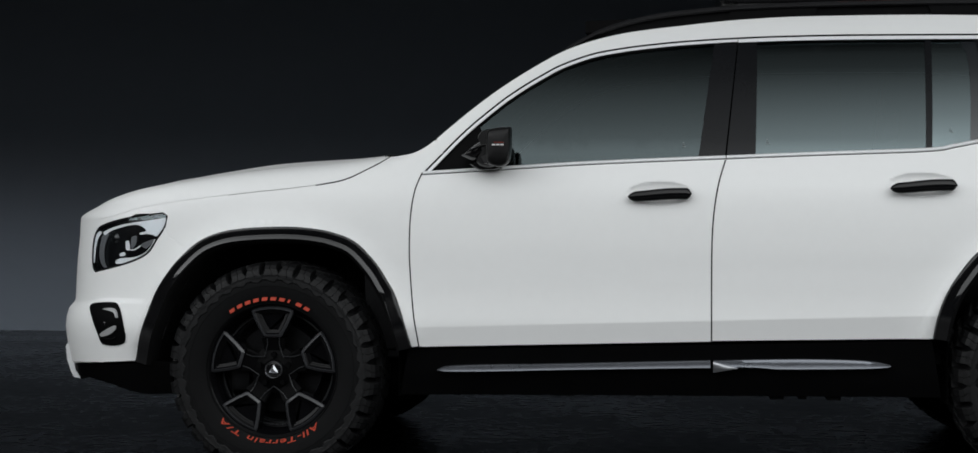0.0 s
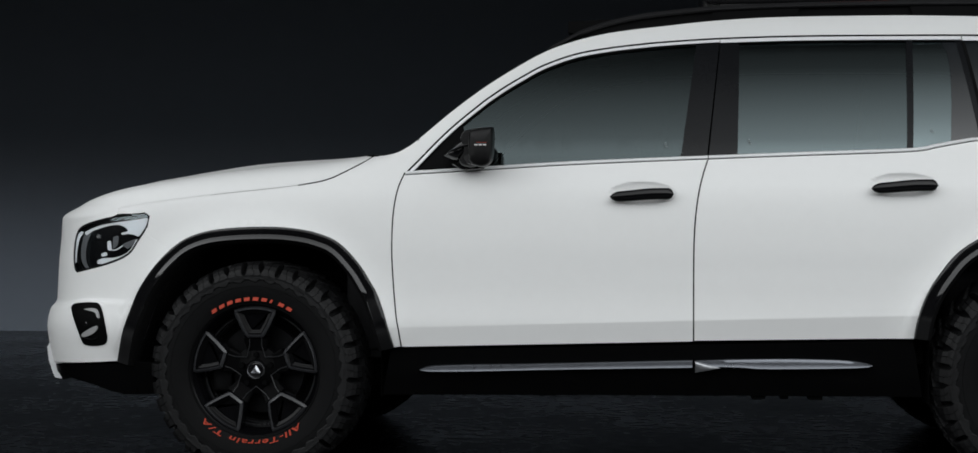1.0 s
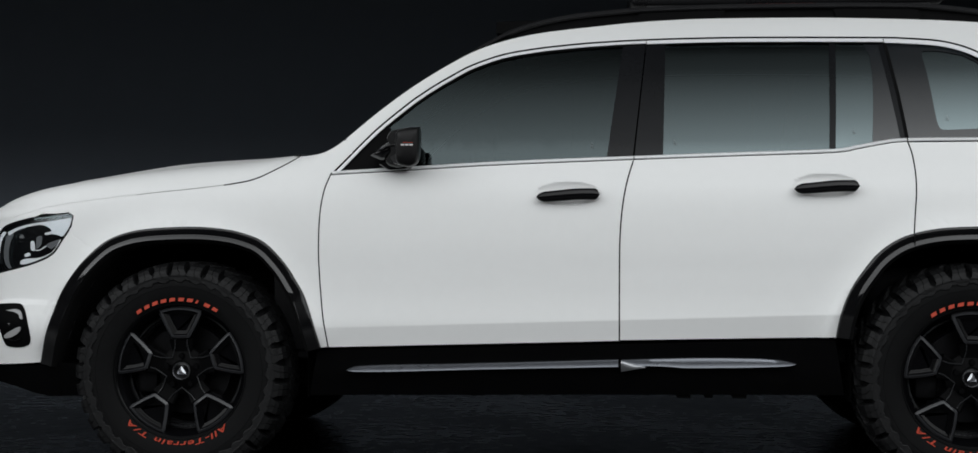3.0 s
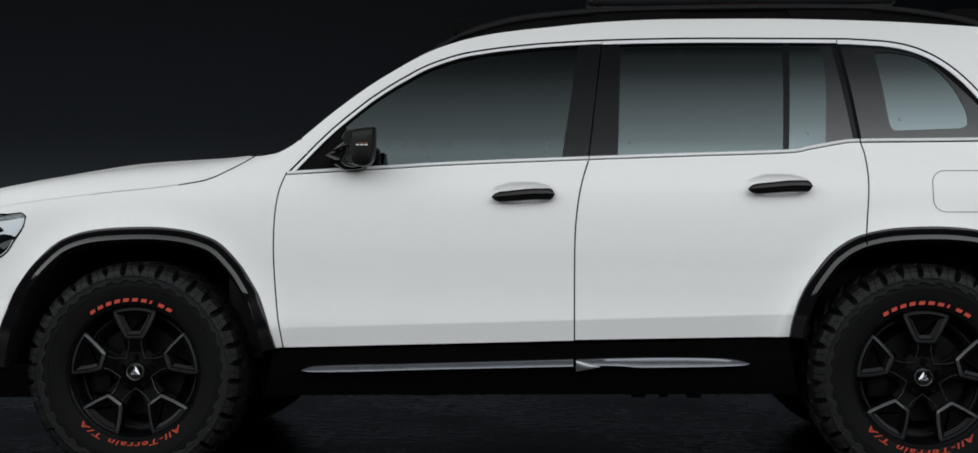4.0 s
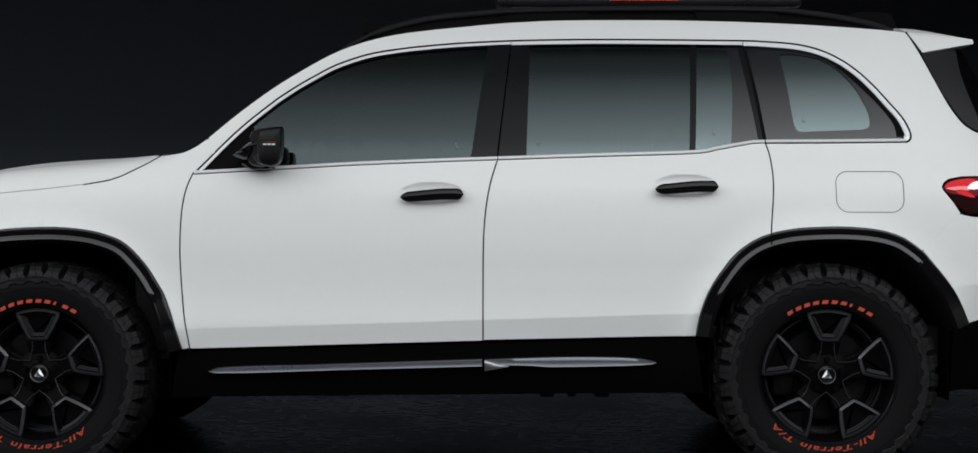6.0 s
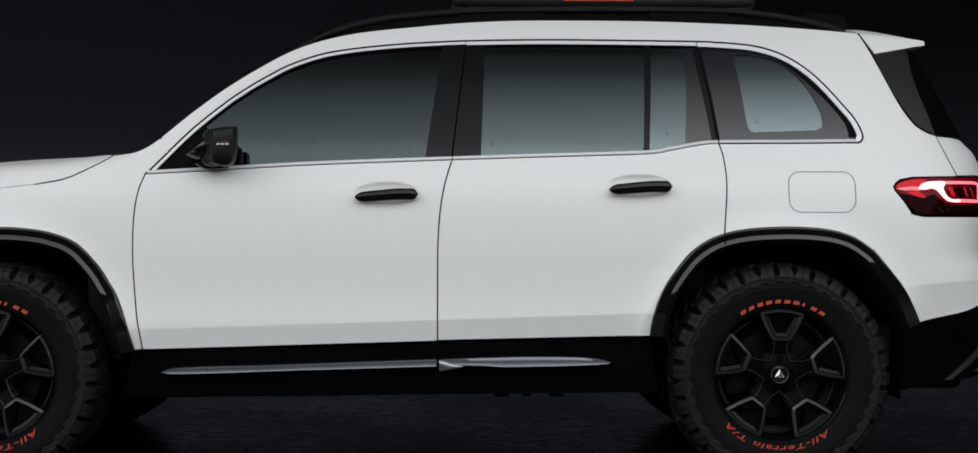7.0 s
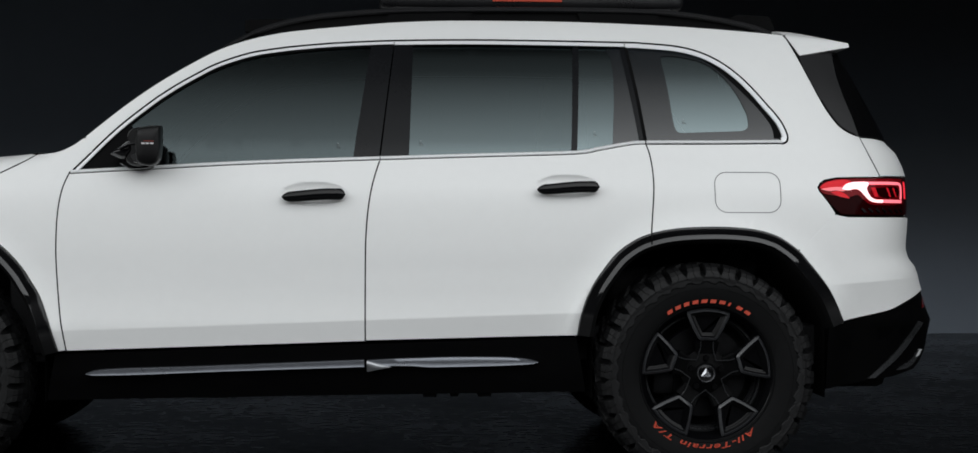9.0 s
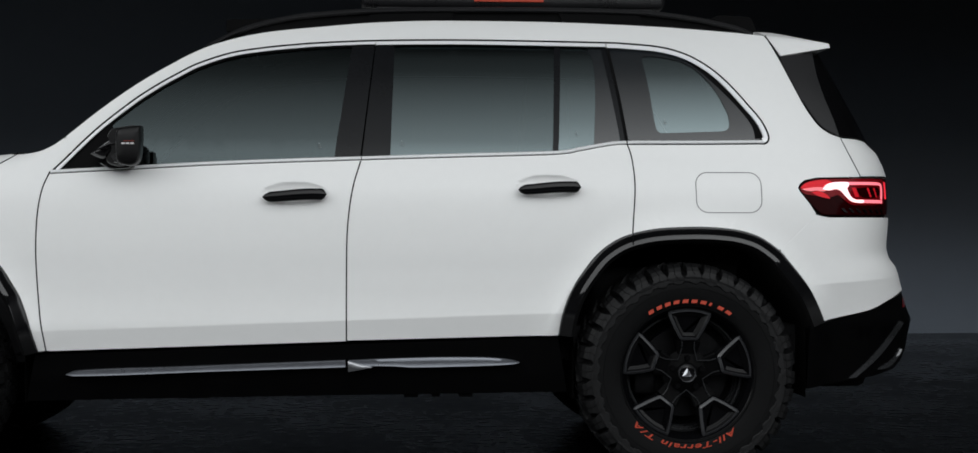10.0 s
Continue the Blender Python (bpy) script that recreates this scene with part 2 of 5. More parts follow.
# ---- the car's outer surface: half its width at each place along and up ----
width_at = hermite((0.2, 0.4, 0.56, 0.62, 0.68, 0.75, 0.83, 0.91, 1.0, 1.05, 1.1, 1.15, 1.19, 1.25, 1.35, 1.45, 1.55, 1.61, 1.65, 1.69, 1.73),
                   (0.87, 0.9, 0.9265, 0.9222, 0.9193, 0.9190, 0.9207, 0.9191, 0.913, 0.905, 0.889, 0.873, 0.862, 0.838, 0.79, 0.735, 0.672, 0.632, 0.60, 0.565, 0.52))
nose_at = hermite((0.392, 0.472, 0.533, 0.582, 0.636, 0.68, 0.778, 0.875, 0.948, 0.968, 0.994), (-0.975, -0.988, -0.992, -0.982, -0.957, -0.955, -0.949, -0.938, -0.934, -0.92, -0.88))
tail_at = hermite((0.499, 0.565, 0.606, 0.67, 0.713, 0.76, 0.803, 0.832, 0.962, 1.11, 1.152, 1.2, 1.235, 1.342, 1.424, 1.519, 1.585, 1.66),
                  (3.848, 3.846, 3.822, 3.800, 3.784, 3.768, 3.735, 3.725, 3.734, 3.732, 3.721, 3.698, 3.661, 3.604, 3.56, 3.504, 3.467, 3.43))
CREST = [(-0.87, 0.947), (-0.845, 0.962), (-0.793, 0.985), (-0.69, 1.029), (-0.562, 1.071), (-0.434, 1.098), (-0.308, 1.119), (-0.182, 1.138), (-0.056, 1.152), (0.068, 1.164), (0.192, 1.174), (0.315, 1.182), (0.376, 1.183)]
# height of the bevel under the crest of the bonnet
bevel_at = hermite((-0.87, -0.70, -0.62, -0.50, -0.25, 0.0, 0.10, 0.20, 0.32, 0.376), (0.004, 0.009, 0.014, 0.016, 0.018, 0.016, 0.013, 0.010, 0.004, 0.002))
crest_at = hermite([p[0] for p in CREST], [p[1] for p in CREST])
HUB_F, HUB_R, HUB_Z = -0.006, 2.833, 0.385
NOSE_X, TAIL_X = -0.2, 3.05
HANDLES = ((1.415, 1.036), (2.325, 1.064))


def ease(t):
    t = min(max(t, 0.0), 1.0)
    return t * t * (3 - 2 * t)


def half_width(x, z):
    w = width_at(z)
    fold = 0.552 + 0.0322 * (x - 0.61)
    if z < fold and 0.3 < x < 2.6:
        w = width_at(fold) - 0.22 * (fold - z)
    crease = 0.712 + 0.062 * (x - 3.36)
    if x > 3.2 and z < crease:
        w -= 0.30 * (crease - z) * ease((x - 3.24) / 0.16)
    if x < NOSE_X:
        w *= max(1 - min((NOSE_X - x) / (NOSE_X - nose_at(z)), 1) ** 4, 0.0) ** (1 / 3)
    elif x > TAIL_X:
        w *= max(1 - min((x - TAIL_X) / (tail_at(z) - TAIL_X), 1) ** 4, 0.0) ** (1 / 3)
    if x < 0.6 and w > 0.62:
        top = crest_at(x)
        if top > 0.94:
            s = min(max((z - 0.93) / (top - 0.93), 0.0), 1.0)
            w -= (w - 0.62) * ease((0.55 - x) / 0.4) * (0.12 * s**3 + 0.88 * s**14)
            w -= 7.0 * max(0.0, z - top + 0.014) * ease((0.40 - x) / 0.1) * ease((x + 0.62) / 0.2)
    if x < -0.42 and z < 0.66:
        w += 0.020 * ease((0.648 - 0.027 * ease((-0.64 - x) / 0.22) - z) / 0.022) * ease((-0.42 - x) / 0.25)
    for hx in (HUB_F, HUB_R):
        d = math.hypot(x - hx, (z - HUB_Z) * 1.0)
        if 0.40 < d < 0.75 and z > 0.40:
            w += (0.012 * math.exp(-(((d - 0.53) / 0.05) ** 2)) + 0.009 * (1 - ease((d - 0.528) / 0.028))) * ease((z - 0.40) / 0.14)
    for px, pz in HANDLES:
        r = ((x - px) / 0.118) ** 2 + ((z - pz) / 0.043) ** 2
        if r < 1:
            w -= 0.017 * (1 - r) ** 0.8
    return w


def screen_side(x, z):
    """The black side of the rear screen: flatter than the body that it closes."""
    return half_width(3.20, z) - 0.10 * max(x - 3.2, 0.0) - 0.5 * max(x - 3.2, 0.0) ** 2


def panel(name, outline, mat, parent, side=-1, off=0.0, thick=0.003, cell=0.06, gap=0.0026, fine=(), label="", surface=half_width, inner=None, e=0.003, folds=()):
    """A sheet cut to an outline seen from the side, laid on the car's outer surface, with turned-in edges.
    side -1: the car's left; fine: places (x, z, reach) that want closer mesh; inner: the outline of an opening in it."""
    lift = off if callable(off) else (lambda x, z: off)
    pts = clean(outline)
    if gap:
        pts = clean(shrunk(pts, gap))
    bm = bmesh.new()
    if inner:
        mid = (sum(p[0] for p in inner) / len(inner), sum(p[1] for p in inner) / len(inner))

        def spoke_out(loop, a):
            far = (mid[0] + 9 * math.cos(a), mid[1] + 9 * math.sin(a))
            best = None
            for p, q in zip(loop, loop[1:] + loop[:1]):
                hit = geometry.intersect_line_line_2d(mid, far, p, q)
                if hit and (best is None or math.dist(hit, mid) > math.dist(best, mid)):
                    best = hit
            return tuple(best)
        angles = sorted({round(math.atan2(p[1] - mid[1], p[0] - mid[0]), 4) for p in pts + clean(inner)})
        loops = []
        for a in angles:
            o, i = spoke_out(pts, a), spoke_out(clean(inner), a)
            loops.append([bm.verts.new((o[0] + (i[0] - o[0]) * k / 3, 0, o[1] + (i[1] - o[1]) * k / 3)) for k in range(4)])
        for p, q in zip(loops, loops[1:] + loops[:1]):
            for k in range(3):
                bm.faces.new((p[k], p[k + 1], q[k + 1], q[k]))
    else:
        flat = geometry.delaunay_2d_cdt([Vector(p) for p in pts], [(i, (i + 1) % len(pts)) for i in range(len(pts))], [list(range(len(pts)))], 1, 1e-6)
        corner = [bm.verts.new((v.x, 0, v.y)) for v in flat[0]]
        for f in flat[2]:
            bm.faces.new([corner[i] for i in f])
    xs, zs = [p[0] for p in pts], [p[1] for p in pts]

    def lines(lo, hi, k):
        got = {round(lo + (hi - lo) * i / max(1, math.ceil((hi - lo) / cell)), 4) for i in range(1, math.ceil((hi - lo) / cell))}
        for f in fine:
            c, r = f[k], f[2] * (1.0 if k == 0 else 0.45)
            got |= {round(c + r * i / 9, 4) for i in range(-9, 10)}
        if k == 0:
            got |= {round(-0.60 - 0.012 * i, 4) for i in range(34)} | {round(3.40 + 0.012 * i, 4) for i in range(36)}
        return sorted(v for v in got if lo + 1e-4 < v < hi - 1e-4)
    for c in lines(min(xs), max(xs), 0):
        bmesh.ops.bisect_plane(bm, geom=bm.verts[:] + bm.edges[:] + bm.faces[:], plane_co=(c, 0, 0), plane_no=(1, 0, 0))
    for c in lines(min(zs), max(zs), 1):
        bmesh.ops.bisect_plane(bm, geom=bm.verts[:] + bm.edges[:] + bm.faces[:], plane_co=(0, 0, c), plane_no=(0, 0, 1))
    for x, z, slope in folds:
        for d in (-0.004, 0.0, 0.004):
            bmesh.ops.bisect_plane(bm, geom=bm.verts[:] + bm.edges[:] + bm.faces[:], plane_co=(x, 0, z + d), plane_no=Vector((-slope, 0, 1)).normalized())
    bmesh.ops.remove_doubles(bm, verts=bm.verts[:], dist=0.0003)
    bmesh.ops.dissolve_degenerate(bm, edges=bm.edges[:], dist=0.0001)
    bmesh.ops.triangulate(bm, faces=[f for f in bm.faces if len(f.verts) > 4])
    total = lambda x, z: surface(x, z) + lift(x, z)
    normals = {}
    for v in bm.verts:
        x, z = v.co.x, v.co.z
        gx, gz = (total(x + e, z) - total(x - e, z)) / (2 * e), (total(x, z + e) - total(x, z - e)) / (2 * e)
        v.co.y = side * total(x, z)
        normals[tuple(v.co)] = Vector((-max(min(gx, 9), -9), side, -max(min(gz, 9), -9))).normalized()
    for f in bm.faces:
        f.normal_update()
    bad = [f for f in bm.faces if f.normal.y * side < 0]
    if bad:
        bmesh.ops.reverse_faces(bm, faces=bad)
    mark = bm.faces.layers.int.new("sheet")
    for f in bm.faces:
        f[mark] = 1
    rim = [ed for ed in bm.edges if ed.is_boundary]
    made = bmesh.ops.extrude_edge_only(bm, edges=rim)
    for v in made["geom"]:
        if isinstance(v, bmesh.types.BMVert):
            v.co.y -= side * thick
        elif isinstance(v, bmesh.types.BMFace):
            v[mark] = 0
    bmesh.ops.split_edges(bm, edges=rim)
    flags = [f[mark] for f in bm.faces]
    me = bpy.data.meshes.new(name)
    bm.to_mesh(me)
    bm.free()
    me.materials.append(mat)
    me.polygons.foreach_set("use_smooth", [bool(f) for f in flags])
    loops = []
    for p, f in zip(me.polygons, flags):
        for v in p.vertices:
            loops.append(normals.get(tuple(me.vertices[v].co), p.normal.copy()) if f else p.normal.copy())
    me.normals_split_custom_set(loops)
    ob = new(name, me)
    ob.parent = parent
    if label:
        ob["label"] = label
    return ob


def band(name, pts, width, mat, parent, side=-1, off=0.004, thick=0.012, cell=0.05, label="", crown=0.0):
    """A strip of the given width along pts, to their left; crown: how far its middle stands proud."""
    far = shifted(pts, width)
    mids = shifted(pts, width / 2)

    def lift(x, z):
        i = min(range(len(mids)), key=lambda k: (mids[k][0] - x) ** 2 + (mids[k][1] - z) ** 2)
        d = 9.0
        for p, q in zip(mids[max(i - 1, 0):i + 1], mids[max(i, 1):i + 2]):
            w, v = Vector((q[0] - p[0], q[1] - p[1])), Vector((x - p[0], z - p[1]))
            t = min(max(v.dot(w) / max(w.length_squared, 1e-12), 0), 1)
            d = min(d, (v - w * t).length)
        return off + crown * (1 - min(1, (2 * d / abs(width)) ** 2))
    return panel(name, pts + far[::-1], mat, parent, side, lift if crown else off, thick, cell if not crown else 0.03, 0, (), label, e=0.0012)


def moulding(name, pts, profile, mat, parent, side=-1, label="", surface=half_width):
    """A trim swept along pts: profile gives (distance to the left, height over the surface)."""
    bm = bmesh.new()
    rows = []
    for d, o in profile:
        rows.append([bm.verts.new((x, side * (surface(x, z) + o), z)) for x, z in shifted(pts, d)])
    for a, b in zip(rows, rows[1:]):
        for i in range(len(a) - 1):
            bm.faces.new((a[i], a[i + 1], b[i + 1], b[i]))
    for f in bm.faces:
        f.normal_update()
    if sum(f.normal.y for f in bm.faces) * side < 0:
        bmesh.ops.reverse_faces(bm, faces=bm.faces[:])
    return part(name, bm, mat, parent, label)


def solid(profile_at, stations, close=True):
    """A loft: profile_at(s) gives the ring of points at each station."""
    bm = bmesh.new()
    rings = [[bm.verts.new(p) for p in profile_at(s)] for s in stations]
    for a, b in zip(rings, rings[1:]):
        n = len(a)
        for i in range(n if close else n - 1):
            j = (i + 1) % n
            bm.faces.new((a[i], a[j], b[j], b[i]))
    if close:
        bm.faces.new(rings[0][::-1])
        bm.faces.new(rings[-1])
    bmesh.ops.recalc_face_normals(bm, faces=bm.faces[:])
    return bm


def block(x0, x1, y0, y1, z0, z1, bevel=0.01, seg=2):
    bm = bmesh.new()
    bmesh.ops.create_cube(bm, size=1, matrix=Matrix.Translation(((x0 + x1) / 2, (y0 + y1) / 2, (z0 + z1) / 2)) @ Matrix.Diagonal((x1 - x0, y1 - y0, z1 - z0, 1)))
    if bevel:
        bmesh.ops.bevel(bm, geom=bm.edges[:], offset=bevel, segments=seg, affect="EDGES", profile=0.5)
    return bm


def turned(profile, n=96, y_axis=True):
    """A ring turned about the y axis from (y, radius) points."""
    bm = bmesh.new()
    rings = []
    for i in range(n):
        a = 2 * math.pi * i / n
        rings.append([bm.verts.new((r * math.cos(a), y, r * math.sin(a))) for y, r in profile])
    for i in range(n):
        p, q = rings[i], rings[(i + 1) % n]
        for j in range(len(profile) - 1):
            bm.faces.new((p[j], p[j + 1], q[j + 1], q[j]))
    bmesh.ops.recalc_face_normals(bm, faces=bm.faces[:])
    return bm


def tube(pts, r, n=10):
    """A round bar along pts."""
    pts = [Vector(p) for p in pts]

    def ring(i):
        w = (pts[min(i + 1, len(pts) - 1)] - pts[max(i - 1, 0)]).normalized()
        u = w.cross(Vector((0.31, 0.9, 0.2))).normalized()
        v = w.cross(u)
        return [pts[i] + (u * math.cos(2 * math.pi * k / n) + v * math.sin(2 * math.pi * k / n)) * r for k in range(n)]
    return solid(ring, range(len(pts)))


# ---- the studio ----
def sheet(name, corners, mat, label):
    bm = bmesh.new()
    bm.faces.new([bm.verts.new(c) for c in corners])
    ob = part(name, bm, mat, None, "", False)
    return tagged(ob, label, name.split("_")[0], kind="structure")


sheet("floor", [(-9, -12, 0), (12, -12, 0), (12, 6.30, 0), (-9, 6.30, 0)], FLOOR, "dark rough studio floor with faint streaks and sheen")
for nm, b, mt, lb in (
        ("wall_south", (-9.2, 12.2, -12.2, -12, 0, 6.2), SHELL, "black studio wall"),
        ("wall_west", (-9.2, -9, -12, 6.25, 0, 6.2), SHELL, "black studio wall"),
        ("wall_east", (12, 12.2, -12, 6.25, 0, 6.2), SHELL, "black studio wall"),
        # added flag out of view: keeps softbox light off the upper backdrop
        ("wall_header", (-9, 12, -0.60, -0.40, 2.0, 6.2), SHELL, "black bulkhead hanging over the car"),
        ("ceiling", (-9.2, 12.2, -12.2, 6.45, 6.2, 6.4), SHELL, "black studio ceiling")):
    tagged(part(nm, block(*b, bevel=0), mt, None, "", False), lb, nm.split("_")[0], kind="structure")

# the backdrop stands a little askew to the car
bm = solid(lambda x: [(x, 6.127 + 0.0204 * x, 0), (x, 6.127 + 0.0204 * x, 6.2), (x, 6.45, 6.2), (x, 6.45, 0)], (-9.2, 12.2))
tagged(part("wall_north", bm, WALL, None, "", False), "grey painted studio backdrop lit along its foot", "wall", kind="structure")

softbox = tagged(empty("softbox"), "large overhead studio softbox with a graded white diffuser", "studio light")
BOX_LOW, BOX_HIGH = (-9.0, 2.3), (-1.1, 5.1)
bm = bmesh.new()
bm.faces.new([bm.verts.new(c) for c in ((-8.6, *BOX_LOW), (-8.6, *BOX_HIGH), (10.4, *BOX_HIGH), (10.4, *BOX_LOW))])
part("diffuser", bm, SOFTBOX, softbox, "", False)
part("housing", solid(lambda x: [(x, BOX_LOW[0] - 0.1, BOX_LOW[1] + 0.02), (x, BOX_HIGH[0] + 0.1, BOX_HIGH[1] + 0.06), (x, BOX_HIGH[0] + 0.0, BOX_HIGH[1] + 0.36), (x, BOX_LOW[0] - 0.2, BOX_LOW[1] + 0.32)], (-8.7, 10.5)), SHELL, softbox, "", False)
for hx in (-3.0, 6.0):
    for hy, hz in ((-8.8, 2.4), (-2.0, 5.0)):
        part("hanger", tube([(hx, hy, hz), (hx, hy, 6.21)], 0.015), BLACK_MATT, softbox)

# ---- the car ----
car = tagged(empty("car"), "white compact off-road SUV with black cladding and all-terrain tyres", "car")

ROOF = spline([(0.454, 1.18), (0.506, 1.188), (0.552, 1.209), (0.597, 1.244), (0.706, 1.342), (0.817, 1.432), (0.928, 1.509), (1.042, 1.577), (1.157, 1.622), (1.274, 1.651), (1.391, 1.668), (1.508, 1.681),
               (1.625, 1.694), (1.741, 1.703), (1.931, 1.711), (2.291, 1.711), (2.532, 1.705), (2.773, 1.694), (2.942, 1.682), (3.05, 1.673), (3.134, 1.665), (3.194, 1.658)], 4)
DLO_TOP = spline([(0.558, 1.111), (0.602, 1.157), (0.711, 1.273), (0.82, 1.370), (0.866, 1.406), (0.917, 1.442), (0.971, 1.476), (1.046, 1.519), (1.16, 1.561), (1.276, 1.583), (1.392, 1.597), (1.508, 1.607), (1.699, 1.617),
                  (1.93, 1.622), (2.166, 1.622), (2.574, 1.617), (2.641, 1.614), (2.70, 1.610), (2.76, 1.604), (2.818, 1.592), (2.876, 1.571), (2.931, 1.539), (2.985, 1.494), (3.036, 1.436), (3.086, 1.368), (3.109, 1.337), (3.128, 1.306), (3.140, 1.276), (3.145, 1.256), (3.144, 1.243), (3.138, 1.233), (3.126, 1.228)], 5)
BELT = spline([(0.553, 1.107), (0.833, 1.123), (1.173, 1.142), (1.65, 1.160), (2.012, 1.172), (2.353, 1.183), (2.445, 1.197), (2.537, 1.214), (2.618, 1.222), (2.884, 1.224), (3.128, 1.227)], 6)
SHUT_F = spline([(0.549, 1.111), (0.527, 1.049), (0.513, 0.958), (0.509, 0.833), (0.514, 0.72), (0.525, 0.606), (0.536, 0.538), (0.544, 0.478)])
SHUT_B = spline([(1.65, 1.163), (1.625, 1.079), (1.609, 0.99), (1.60, 0.88), (1.598, 0.725), (1.598, 0.509)])
SHUT_R = spline([(2.619, 1.222), (2.632, 1.177), (2.64, 1.108), (2.639, 1.039), (2.632, 0.949), (2.626, 0.88)])
ARCH_F = spline([(-0.535, 0.411), (-0.51, 0.492), (-0.482, 0.574), (-0.446, 0.668), (-0.397, 0.745), (-0.350, 0.800), (-0.283, 0.858), (-0.208, 0.890), (-0.120, 0.906), (0.001, 0.913), (0.097, 0.912), (0.184, 0.902), (0.240, 0.888), (0.288, 0.870),
                 (0.328, 0.843), (0.368, 0.802), (0.401, 0.761), (0.428, 0.718), (0.455, 0.672), (0.480, 0.608), (0.501, 0.540), (0.517, 0.475)], 4)
ARCH_R = spline([(2.361, 0.528), (2.371, 0.595), (2.389, 0.652), (2.413, 0.703), (2.440, 0.746), (2.490, 0.810), (2.538, 0.851), (2.590, 0.880), (2.650, 0.899), (2.720, 0.911), (2.800, 0.916), (2.880, 0.917), (2.955, 0.913), (3.010, 0.906), (3.055, 0.895), (3.104, 0.875),
                 (3.165, 0.831), (3.198, 0.794), (3.250, 0.729), (3.281, 0.683), (3.306, 0.636), (3.336, 0.572)], 4)
HOOD_CUT = spline([(0.422, 1.178), (0.384, 1.151), (0.336, 1.1245), (0.290, 1.101), (0.268, 1.0925), (0.245, 1.085), (0.208, 1.0775), (0.128, 1.065), (0.012, 1.0515), (-0.105, 1.040), (-0.222, 1.026), (-0.351, 1.010), (-0.449, 0.996), (-0.531, 0.982)], 4)
HOOD_NOSE = spline([(-0.531, 0.982), (-0.62, 0.957), (-0.72, 0.938), (-0.80, 0.932), (-0.87, 0.937)], 4)
LAMP_F = spline([(-0.718, 0.743), (-0.578, 0.775), (-0.490, 0.812), (-0.449, 0.866), (-0.417, 0.914), (-0.409, 0.954), (-0.426, 0.966)], 4) + spline([(-0.48, 0.961), (-0.582, 0.946), (-0.666, 0.926), (-0.708, 0.907), (-0.730, 0.868), (-0.737, 0.808), (-0.732, 0.758), (-0.718, 0.743)], 4)
LAMP_R = spline([(3.644, 0.962), (3.357, 0.961), (3.321, 0.97), (3.283, 1.007), (3.249, 1.050), (3.244, 1.062), (3.252, 1.076), (3.270, 1.089), (3.317, 1.098), (3.484, 1.102), (3.665, 1.108)], 4) + [(3.69, 1.04)]
GATE_CUT = spline([(3.197, 1.658), (3.234, 1.564), (3.268, 1.466), (3.302, 1.376), (3.332, 1.321), (3.358, 1.289), (3.396, 1.266), (3.433, 1.256)], 4)
SPLIT_B = 1.699
SPLIT_R = (2.5715, 2.619)


def belt_z(x):
    return min(BELT, key=lambda p: abs(p[0] - x))[1]


def low_curve(x):
    return 0.476 + 0.0295 * (x - 0.541)


